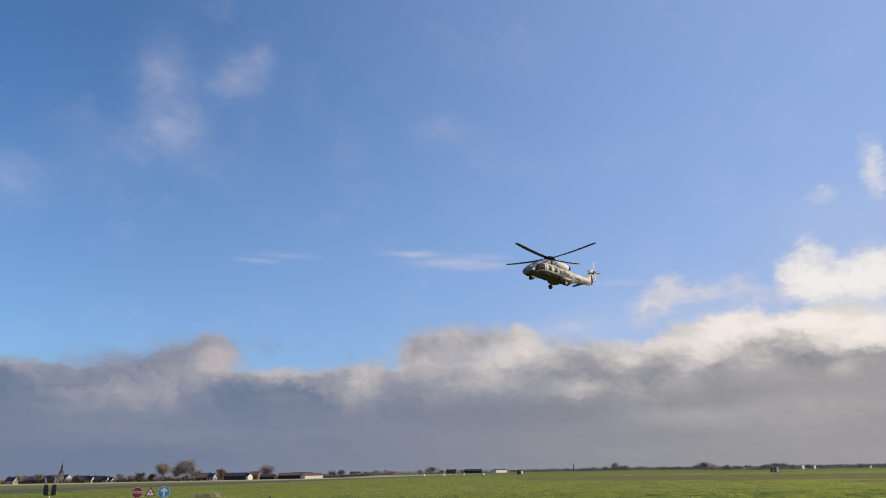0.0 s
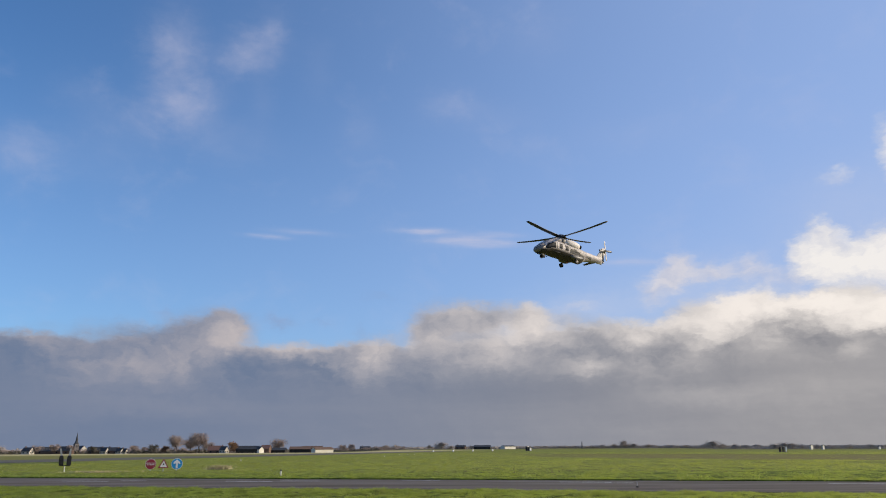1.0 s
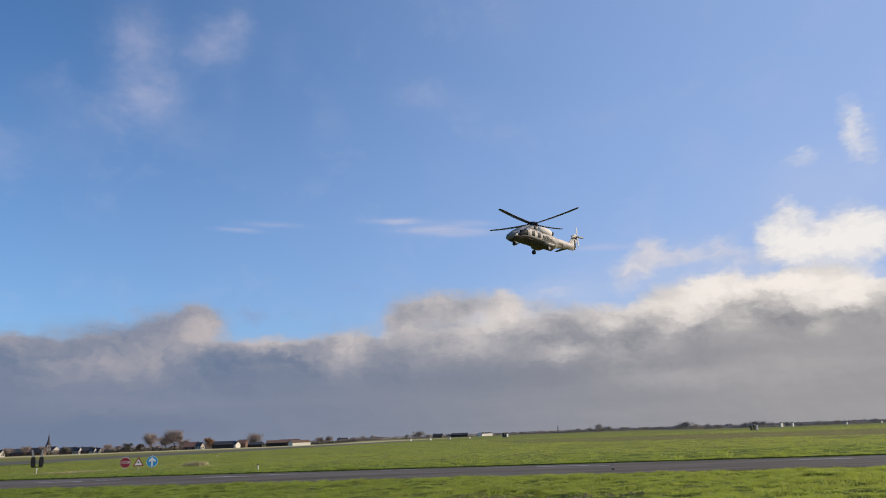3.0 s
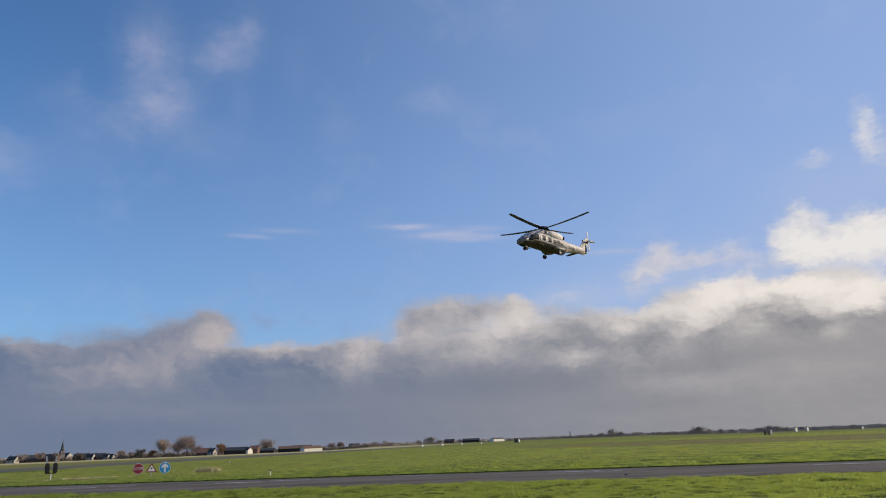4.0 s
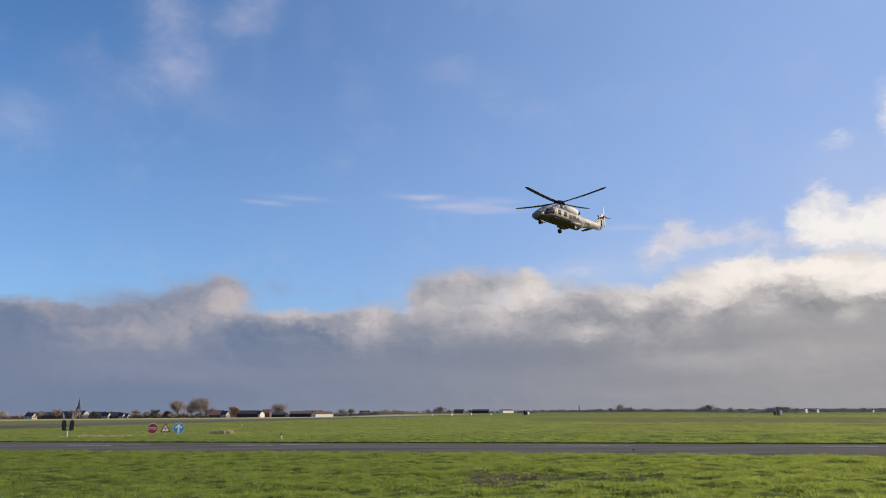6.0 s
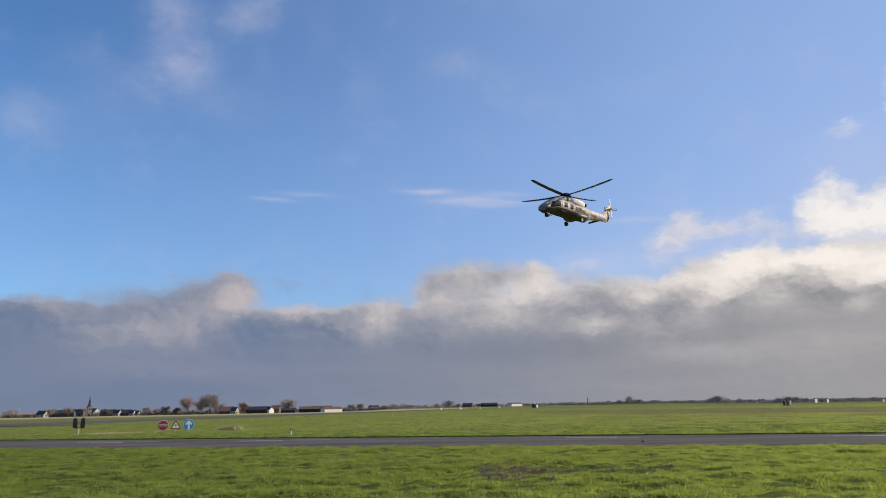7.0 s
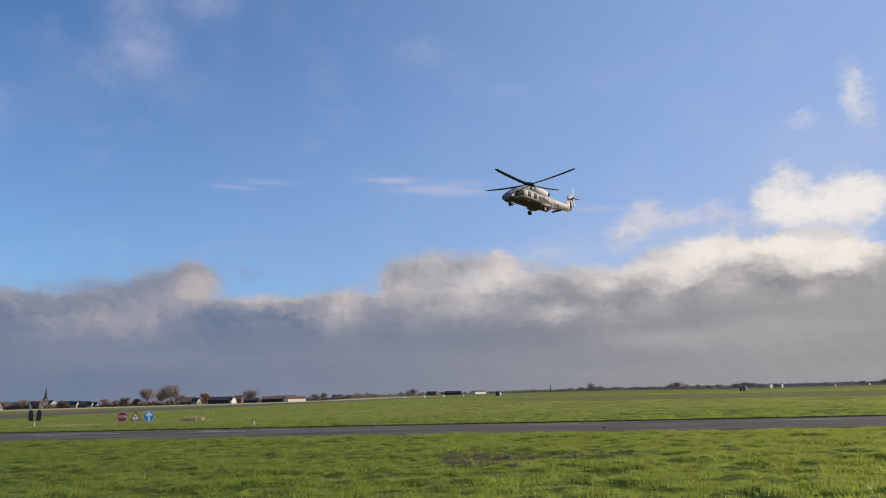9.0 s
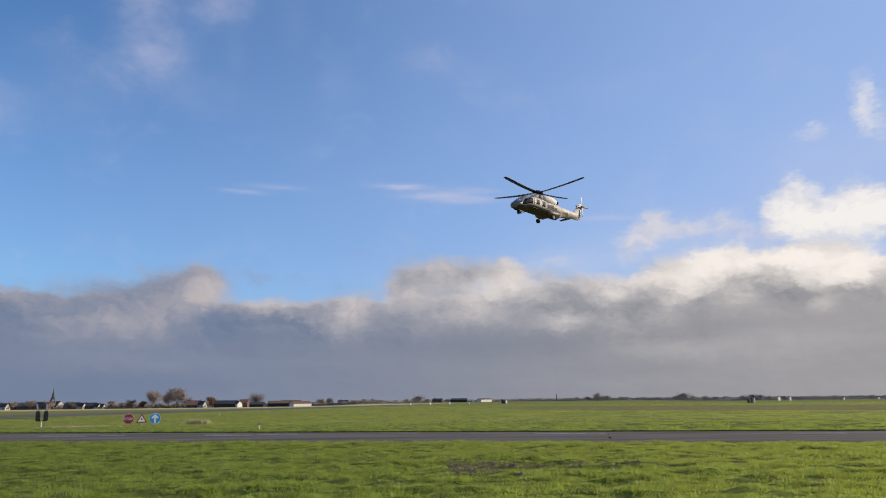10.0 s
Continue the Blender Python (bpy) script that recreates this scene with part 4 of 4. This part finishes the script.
# the church: tower with a tall spire, nave with a steep roof
church = thing("church", "grey stone village church with a tall dark pointed spire", "church", bearing(-25.95, 960, 0, 25))
part("tower", box(B(), 0, 0, 4.0, 4.6, 4.6, 13, 0.15), m_stone, church)
part("spire", tube(tube(B(), (0, 0, 10.4), (0, 0, 13.4), 2.6, 1.5, 8), (0, 0, 13.3), (0, 0, 22.3), 1.5, 0.08, 8), m_slate, church, "slender dark spire")
part("cross", box(box(B(), 0, 0, 22.7, 0.14, 0.14, 1.2), 0, 0, 22.9, 0.6, 0.12, 0.12), m_dark, church)
for s in (-1, 1):
    part("belfry_opening", box(B(), s * 1.0, -2.31, 8.0, 1.0, 0.1, 2.2, 0.02), m_dark, church, "dark belfry opening")
nave = part("nave", prism(B(), [(3.0, -1.5), (11.5, -1.5), (11.5, 4.0), (7.25, 8.2), (3.0, 4.0)], "y", -4, 10), m_plaster, church, "pale gable and walls")
for s in (-1, 1):
    part("roof", prism(B(), [(7.25 + s * 4.7, 3.6), (7.25, 8.2), (7.25, 8.6), (7.25 + s * 4.7, 4.0)], "y", -3.7, 10.3), m_slate, nave, "dark slate roof")

W, R = m_plaster, m_slate
house(-28.75, 850, 6.5, 9, 3.0, 6.2, W, R, 50, "white plastered house with a dark roof at the village edge")
house(-27.6, 880, 9, 26, 3.0, 6.8, m_brick, R, 78, "long dark-roofed farmhouse among trees")
house(-26.7, 870, 9, 18, 3.2, 7.2, m_brick, R, 70, "brick house with a dark roof beside the church")
house(-24.75, 860, 8, 14, 3.0, 6.4, m_brick, R, 75, "low brick house with a dark roof below the church")
house(-24.2, 850, 4.4, 8, 3.0, 6.0, W, R, 45, "white gabled house with a dark roof")
house(-23.65, 850, 8, 12, 2.8, 6.0, m_brick, R, 72, "low brick house with a dark roof")
house(-23.25, 840, 4, 6, 2.6, 5.2, W, m_slate, 50, "white gabled house in the village")
house(-22.95, 840, 4, 6, 2.4, 4.8, W, m_slate, 50, "small white gabled house in the village")
house(-17.0, 760, 7, 12, 3.0, 6.8, m_brick, m_tileroof, 72, "brick farmhouse with an orange tiled roof")
house(-16.4, 750, 5, 7, 3.2, 6.2, W, R, 45, "white gabled cottage beside the farmhouse")
barn = dict(windows=0, chimney=False, name="barn", group="farm buildings")
house(-14.75, 740, 12, 20, 3.6, 6.4, m_darkwood, R, 78, "dark tarred barn with a low roof", **barn)
house(-14.0, 735, 6, 7, 3.6, 5.8, m_sheet, R, 45, "pale sheet-clad barn end beside the tarred barn", **barn)
house(-13.5, 745, 7, 8, 4.2, 7.2, m_brick, m_tileroof, 70, "brown brick barn with a clay roof", **barn)
house(-12.7, 750, 9, 16, 2.6, 4.6, m_darkwood, R, 80, "low dark shed beside a brick barn", **barn)
house(-11.1, 800, 10, 20, 3.4, 5.8, m_darkwood, m_brick, 85, "dark shed with a rusty roof", **barn)
house(-9.5, 740, 7, 20, 3.2, 5.0, m_sheet, m_brick, 124, "long pale cream barn with a brown roof", **barn)
house(-10.2, 800, 10, 20, 3.6, 6.2, m_brick, m_brick, 86, "brown farm building behind the cream barn", **barn)
house(4.1, 1200, 9, 24, 4.0, 5.2, m_sheet, R, 136, "long white shed far across the fields", **barn)
house(2.2, 1250, 12, 26, 3.4, 6.0, m_darkwood, R, 86, "long dark shed far across the fields", **barn)
house(0.6, 1270, 10, 16, 3.4, 6.2, m_brick, R, 80, "far farmhouse with a dark roof")
house(24.65, 960, 4.8, 1.6, 4.4, 5.0, m_sheet, m_stone, 65, "pale cream house between trees", 0, False)
house(25.35, 930, 3.4, 1.6, 4.2, 4.8, m_sheet, m_stone, 65, "narrow pale cream house between trees", 0, False)
house(28.6, 960, 2.8, 1.4, 2.8, 3.6, m_sheet, m_stone, 65, "small pale house far off", 0, False)
house(30.6, 1100, 3.2, 1.4, 2.6, 3.6, m_sheet, m_stone, 65, "small pale house far off", 0, False)
house(-6.4, 1100, 9, 14, 3.0, 5.6, m_brick, R, 80, "far low brick farmhouse with a slate roof")
water = thing("water_tower", "slender far tower above the tree line", "tower", bearing(9.45, 1500))
part("shaft", tube(B(), (0, 0, -1), (0, 0, 11), 1.1, 0.9, 10), m_stone, water)
part("cap", tube(B(), (0, 0, 11), (0, 0, 14), 0.9, 0.1, 10), m_slate, water)


def tree_mesh(seed, height, width, twigs, leaf, low=0.25, dense=1.0):
    """A leafless or thinly leafed tree: tapered trunk, forked limbs, a ragged crown of fine twigs."""
    rng = random.Random(seed)
    bm = B()
    tips = []

    def limb(a, d, ln, r, lv):
        b_ = a + d * ln
        tube(bm, a, b_, r, r * 0.62, 6 if lv < 2 else 4, False)
        tips.append((b_, lv))
        if lv >= 3:
            return
        for _ in range(rng.choice((3, 4)) if lv else 6):
            n_ = (d + Vector((rng.uniform(-1, 1), rng.uniform(-1, 1), rng.uniform(-0.15, 0.8))) * 0.8).normalized()
            limb(a + d * ln * rng.uniform(0.55, 1.0), n_, ln * rng.uniform(0.55, 0.78), r * 0.5, lv + 1)
    limb(Vector((0, 0, -0.3)), Vector((0, 0, 1)), height * 0.36, height * 0.022, 0)
    trunk = mesh_of(bm, "trunk", m_bark)
    vs, fs = [], []
    lobes = [(Vector((rng.uniform(-0.55, 0.55) * width, rng.uniform(-0.55, 0.55) * width, height * rng.uniform(low + 0.15, 0.85))), rng.uniform(0.22, 0.42)) for _ in range(9)]
    ends = [p for p, lv in tips if lv >= 2]
    for i in range(int(twigs * dense * 3.4)):
        if i % 2 and ends:
            c = rng.choice(ends) + Vector((rng.gauss(0, 1), rng.gauss(0, 1), rng.gauss(0, 1))) * height * 0.05
        else:
            o, r = rng.choice(lobes)
            c = o + Vector((rng.gauss(0, 1), rng.gauss(0, 1), rng.gauss(0, 0.9))) * r * width * 0.55
        if c.z > height * 1.02 or c.z < height * low * 0.6:
            continue
        d = Vector((rng.uniform(-1, 1), rng.uniform(-1, 1), rng.uniform(-0.2, 1.2))).normalized()
        q = d.cross(Vector((rng.uniform(-1, 1), rng.uniform(-1, 1), rng.uniform(-1, 1)))).normalized()
        s = leaf * rng.uniform(0.6, 1.5)
        k = len(vs)
        vs += [c - q * s * 0.07, c + q * s * 0.07, c + d * s * 1.2]
        fs.append((k, k + 1, k + 2))
    return trunk, vs, fs


def tree(seed, height, width, twigs, leaf, mat, label, m, group="", **kw):
    trunk, vs, fs = tree_mesh(seed, height, width, twigs, leaf, **kw)
    t = thing("tree", label, "tree", m, group)
    tk = new("trunk", trunk)
    tk.parent = t
    cr = raw("crown", vs, fs, mat)
    cr.parent = t
    return t


G1, G2 = "trees by the farm", "trees along the horizon"
ta = tree(1, 17.0, 9.5, 6500, 0.7, m_twig, "tall bare winter tree with brown twigs", bearing(-19.6, 770), G1)
tb = tree(2, 18.5, 15.0, 11000, 0.7, m_twig, "broad bare winter tree with reddish twigs", bearing(-18.1, 780), G1)
tc = tree(3, 11.0, 7.0, 4200, 0.8, m_twig_r, "round tree with rusty brown leaves beside a barn", bearing(-15.7, 740), G1, low=0.12)
td = tree(4, 13.5, 10.0, 4200, 0.8, m_twig, "bare winter tree behind the farm sheds", bearing(-12.65, 800), G1)
te = tree(5, 8.5, 6.5, 2600, 0.9, m_hedge, "dark evergreen tree near the village houses", bearing(-21.1, 830), G1, low=0.1)
tf = tree(6, 8.0, 8.0, 2200, 0.7, m_far_hazed, "bare tree far off among hedges, coloured haze-pale", bearing(-4.9, 1150), G2, low=0.12)
tree(7, 9.0, 6.0, 2200, 0.8, m_twig, "small bare winter tree in the village", bearing(-27.2, 850), G1)
PLACES = ((td, -17.4, 780, 0.75), (ta, -18.65, 800, 0.8), (tb, -22.3, 850, 0.42), (ta, -21.7, 850, 0.4), (td, -28.3, 850, 0.6), (tb, -26.3, 870, 0.45), (te, -24.9, 840, 0.8), (tc, -20.4, 790, 0.7))
FIELDS = ((te, -15.2, 770, 0.6), (td, -8.0, 950, 0.6), (tb, -7.4, 970, 0.45), (tf, -5.6, 1150, 0.8), (tf, -4.2, 1150, 1.0), (tf, -3.6, 1170, 0.6), (tf, -0.8, 1150, 1.5), (tf, -1.7, 1160, 0.9), (tf, -0.1, 1170, 0.8))
FAR_A = ((tf, 1.4, 1250, 0.8), (tf, 6.8, 1450, 0.8), (tf, 10.9, 1350, 0.9), (tf, 12.4, 1300, 1.7), (tf, 13.1, 1300, 1.1), (tf, 11.7, 1310, 1.0), (tf, 14.1, 1300, 0.9), (tf, 17.9, 1150, 0.9), (tf, 18.45, 1130, 1.5))
FAR_B = ((tf, 19.1, 1140, 1.0), (tf, 19.9, 1150, 0.95), (tf, 20.6, 1150, 0.8), (tf, 21.4, 1250, 0.9), (tf, 22.4, 1150, 1.0), (tf, 23.0, 1130, 1.2), (tf, 23.5, 1130, 1.1), (tf, 24.1, 1100, 0.85), (tf, 25.0, 1050, 0.8))
FAR_C = ((tf, 25.9, 1100, 0.6), (tf, 26.9, 1100, 0.7), (tf, 28.1, 1130, 0.8), (tf, 28.5, 1120, 0.6), (tf, 30.2, 1100, 0.8), (tf, 31.5, 1100, 1.0), (tf, 15.7, 1250, 0.7), (tf, 9.0, 1450, 0.7), (tf, -30.5, 950, 1.2), (tf, 33.5, 1100, 0.9))
for src, a, d, k in PLACES + FIELDS + FAR_A + FAR_B + FAR_C:
    cp = copy_thing(src, bearing(a, d, 0, (a * 77) % 360))
    cp.scale = (k * 1.15, k * 1.15, k)


def thicket(name, rows, mat, label, leaf, per, seed):
    """A far belt of shrubs and woods as many small ragged clumps: rows of bearing, bearing, distance, height."""
    rng = np.random.default_rng(seed)
    vs, fs = [], []
    for a0, a1, d, h in rows:
        length = abs(a1 - a0) * math.pi / 180 * d
        n = int(length * h * per)
        u = rng.random(n)
        a = np.radians(a0 + (a1 - a0) * u)
        dd = d + rng.normal(0, 5, n)
        prof_ = 0.55 + 0.45 * np.array([noise.noise(Vector((q * length / 14.0, d, seed))) for q in u]) + 0.2 * np.array([noise.noise(Vector((q * length / 4.0, d, seed + 5))) for q in u])
        z = rng.random(n) ** 0.8 * h * np.clip(prof_, 0.15, 1.2)
        c = np.stack([np.sin(a) * dd, np.cos(a) * dd, z - 0.4 + np.array([dip(math.sin(q) * w_, math.cos(q) * w_) for q, w_ in zip(a, dd)])], 1)
        e1, e2 = rng.normal(0, 1, (n, 3)) * leaf * d / 1000, rng.normal(0, 1, (n, 3)) * leaf * d / 1000
        tri_ = np.stack([c - e1 * 0.5, c + e1 * 0.5, c + e2 * 0.9], 1).reshape(-1, 3)
        k = len(vs) and sum(len(v) for v in vs)
        vs.append(tri_)
        fs.append(np.arange(3 * n).reshape(-1, 3) + k)
    ob = raw(name, np.concatenate(vs), np.concatenate(fs), mat)
    return tagged(ob, label, "woodland", kind="stuff")


thicket("hedge", [(-31, -26.5, 890, 5.0), (-26.5, -22.5, 900, 4.5), (-22.5, -19.0, 830, 5.5), (-19.5, -16.8, 800, 6.0), (-17, -9.5, 850, 4.5), (-9.5, -5.5, 950, 4.0)],
        m_hedge, "dark winter hedges and shrubs around the village", 1.2, 3.2, 3)
thicket("brush", [(-31, -22, 910, 7.5), (-22.8, -18.8, 840, 9.0), (-19.5, -14, 830, 6.5), (-14, -9.5, 880, 6.0), (-9.8, -3.5, 1000, 6.5)], m_twig, "brown leafless brush behind the hedges", 0.8, 5.0, 4)
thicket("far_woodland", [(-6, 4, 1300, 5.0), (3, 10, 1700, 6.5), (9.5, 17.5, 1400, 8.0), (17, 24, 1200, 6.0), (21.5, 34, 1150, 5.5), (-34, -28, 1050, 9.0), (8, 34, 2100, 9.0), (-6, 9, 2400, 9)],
        m_far_hazed, "low woodland along the horizon, coloured haze-pale", 0.8, 3.8, 5)

# ---------------------------------------------------------------- grass


def bareness(x, y):
    """How far the turf is churned up, by place."""
    return np.exp(-((x - 1.15) / 0.9) ** 2 - ((y - 18.2) / 2.4) ** 2) + 0.6 * np.exp(-((x - 3.2) / 2.4) ** 2 - ((y - 18.3) / 1.0) ** 2)


def meadow(name, lo, hi, half, count, height, width, blades, mat, label, seed, falloff=1.0, keep_bare=True, x_shift=0.0):
    """Tufts of grass between two lines parallel to the taxiway, thinning with distance; each blade a bent strip."""
    rng = np.random.default_rng(seed)
    u = rng.random(count)
    y = lo + (hi - lo) * u ** (1.0 / falloff)
    x = (rng.random(count) * 2 - 1) * (half * (y + 6) / 40) + x_shift
    y = y + SLOPE * x * (np.clip((y - 10) / (NEAR_EDGE - 10), 0, 1) if hi < 70 else 1.0)
    f = 1.0 if hi < 35 else (0.6 if hi < 100 else 0.22)
    cl = np.array([0.55 * noise.noise(Vector((p * 0.6 * f, q * 0.9 * f, 3))) + 0.65 * noise.noise(Vector((p * 2.3 * f, q * 2.9 * f, 9))) + 0.45 * noise.noise(Vector((p * 5.5 * f, q * 6.5 * f, 5))) for p, q in zip(x, y)])
    keep = rng.random(count) < np.clip(0.66 + cl * 1.5, 0.10, 1)
    if keep_bare:
        keep &= (bareness(x, y) + cl * 0.3 < 0.34) | (rng.random(count) < 0.24)
    if hi > 200:
        line = y + 1.15 * x
        keep &= (x > -46 + 0.187 * (y - 108)) & ~((line > 140) & (line < 240) & (x > 15) & (rng.random(count) < 0.85))
    x, y, cl = x[keep], y[keep], cl[keep]
    n = len(x)
    g = np.array([lay(p, q) for p, q in zip(x, y)])
    k = n * blades
    bx = np.repeat(x, blades) + rng.normal(0, width * 4.0, k)
    by = np.repeat(y, blades) + rng.normal(0, width * 4.0, k)
    h = height * np.repeat(np.clip(0.75 + cl * 1.9, 0.18, 2.0), blades) * rng.uniform(0.5, 1.25, k)
    ang, leanv = rng.random(k) * 2 * np.pi, rng.random(k) * 2 * np.pi
    w = width * rng.uniform(0.6, 1.3, k)
    ln = h * rng.uniform(0.15, 0.9, k)
    base = np.stack([bx, by, np.repeat(g, blades) - 0.012], 1)
    side = np.stack([np.cos(ang), np.sin(ang), np.zeros(k)], 1) * w[:, None] * 0.5
    tip = base + np.stack([np.cos(leanv) * ln, np.sin(leanv) * ln, h], 1)
    vs = np.stack([base - side, base + side, tip], 1).reshape(-1, 3)
    fs = np.arange(3 * k).reshape(-1, 3)
    ob = raw(name, vs, fs, mat)
    return tagged(ob, label, "grass", kind="stuff")


meadow("grass", 8.0, NEAR_EDGE - 0.35, 27, 210000, 0.046, 0.0125, 11, m_blade, "short uneven green turf before the taxiway", 11, 1.25)


def tussocks(name, label, count, seed):
    """Clumps of longer, coarser grass standing out of the short turf before the taxiway."""
    rng = np.random.default_rng(seed)
    cy = np.sqrt(rng.uniform(9.0 ** 2, (NEAR_EDGE - 1.0) ** 2, count))
    cx = rng.uniform(-1, 1, count) * (0.64 * cy + 1.5)
    cy = cy + SLOPE * cx * np.clip((cy - 10) / (NEAR_EDGE - 10), 0, 1)
    cl = np.array([noise.noise(Vector((p * 0.45, q * 0.8, 21))) for p, q in zip(cx, cy)])
    keep = rng.random(count) < np.clip(0.45 + cl * 1.6, 0.05, 1)
    keep &= bareness(cx, cy + 0.5) < 0.22
    cx, cy, n = cx[keep], cy[keep], int(keep.sum())
    per = 70
    size = rng.uniform(0.5, 1.35, n)
    cz = np.array([lay(p, q) for p, q in zip(cx, cy)])
    k = n * per
    sz = np.repeat(size, per)
    ang, rad = rng.random(k) * 2 * np.pi, np.sqrt(rng.random(k))
    bx, by = np.repeat(cx, per) + np.cos(ang) * rad * sz * 0.26, np.repeat(cy, per) + np.sin(ang) * rad * sz * 0.16
    h = sz * rng.uniform(0.05, 0.115, k) * (1.15 - 0.5 * rad)
    out_ = h * rng.uniform(0.1, 0.9, k)
    turn_, w = rng.random(k) * 2 * np.pi, rng.uniform(0.008, 0.016, k)
    base = np.stack([bx, by, np.repeat(cz, per) - 0.012], 1)
    side = np.stack([np.cos(turn_), np.sin(turn_), np.zeros(k)], 1) * w[:, None] * 0.5
    tip = base + np.stack([np.cos(ang) * out_, np.sin(ang) * out_, h], 1)
    vs = np.stack([base - side, base + side, tip], 1).reshape(-1, 3)
    return tagged(raw(name, vs, np.arange(3 * k).reshape(-1, 3), m_blade), label, "grass", kind="stuff")


tussocks("grass_tussocks", "dense dark green tussocks of longer grass in the turf", 9000, 41)
meadow("rough_grass", FAR_EDGE + 0.2, 75.0, 27, 70000, 0.055, 0.034, 6, m_blade, "rough green turf beyond the taxiway", 12, 1.0, False)
meadow("field_grass", 75.0, 260.0, 27, 85000, 0.06, 0.075, 6, m_blade, "wide green field of short grass", 15, 0.8, False)
meadow("verge_grass", NEAR_EDGE - 0.8, NEAR_EDGE - 0.1, 27, 9000, 0.075, 0.018, 6, m_blade, "longer grass along the edge of the asphalt", 13, 1.0, False)
meadow("far_verge_grass", FAR_EDGE + 0.15, FAR_EDGE + 0.8, 27, 7000, 0.15, 0.024, 6, m_blade, "longer grass along the far edge of the asphalt", 14, 1.0, False)


def clods(name, label, count, spots, size, seed):
    """Loose lumps of earth: small uneven five-sided mounds."""
    rng = np.random.default_rng(seed)
    vs, fs = [], []
    for i in range(count):
        cx, cy, rx_, ry_ = spots[i % len(spots)]
        x, y = rng.normal(cx, rx_ * 0.6), rng.normal(cy, ry_ * 0.6)
        r, z = size * rng.uniform(0.4, 1.5), lay(x, y)
        k = len(vs)
        t0 = rng.random() * 6.28
        for j in range(5):
            a = t0 + j * 1.2566
            q = r * rng.uniform(0.7, 1.2)
            vs.append((x + math.cos(a) * q, y + math.sin(a) * q, z - 0.02))
        vs.append((x + rng.normal(0, r * 0.2), y + rng.normal(0, r * 0.2), z + r * rng.uniform(0.25, 0.65)))
        fs += [(k + j, k + (j + 1) % 5, k + 5) for j in range(5)]
    return tagged(raw(name, vs, fs, m_soil), label, "soil", kind="stuff")


clods("soil_clods", "dark brown clods of churned earth in the turf", 650, ((1.15, 18.3, 0.9, 2.2), (3.0, 18.4, 2.4, 0.8), (1.1, 17.6, 0.6, 1.2)), 0.06, 31)
clods("field_clods", "scattered dark clods in the field beyond the taxiway", 3200, ((19, 58, 18, 7), (30, 70, 22, 9), (10, 52, 14, 5), (42, 76, 20, 10)), 0.055, 32)


def dry_tuft(a, d, r, n, seed, h=0.3):
    rng = np.random.default_rng(seed)
    px, py = rng.normal(0, r, n), rng.normal(0, r * 0.4, n)
    hh = h * rng.uniform(0.4, 1.2, n)
    c = np.stack([px, py, np.zeros(n)], 1)
    e = rng.normal(0, 1, (n, 3)) * 0.02
    e[:, 2] = 0
    tip = c + np.stack([rng.normal(0, 0.12, n), rng.normal(0, 0.12, n), hh], 1)
    vs = np.stack([c - e, c + e, tip], 1).reshape(-1, 3)
    ob = raw("dry_grass", vs, np.arange(3 * n).reshape(-1, 3), m_tuft)
    ob.matrix_world = bearing(a, d)
    return tagged(ob, "patch of dry straw-coloured grass stems", "grass", kind="stuff")


dry_tuft(-16.6, 62.5, 0.42, 700, 21, 0.36)
dry_tuft(-24.6, 60.0, 0.9, 900, 22, 0.13)
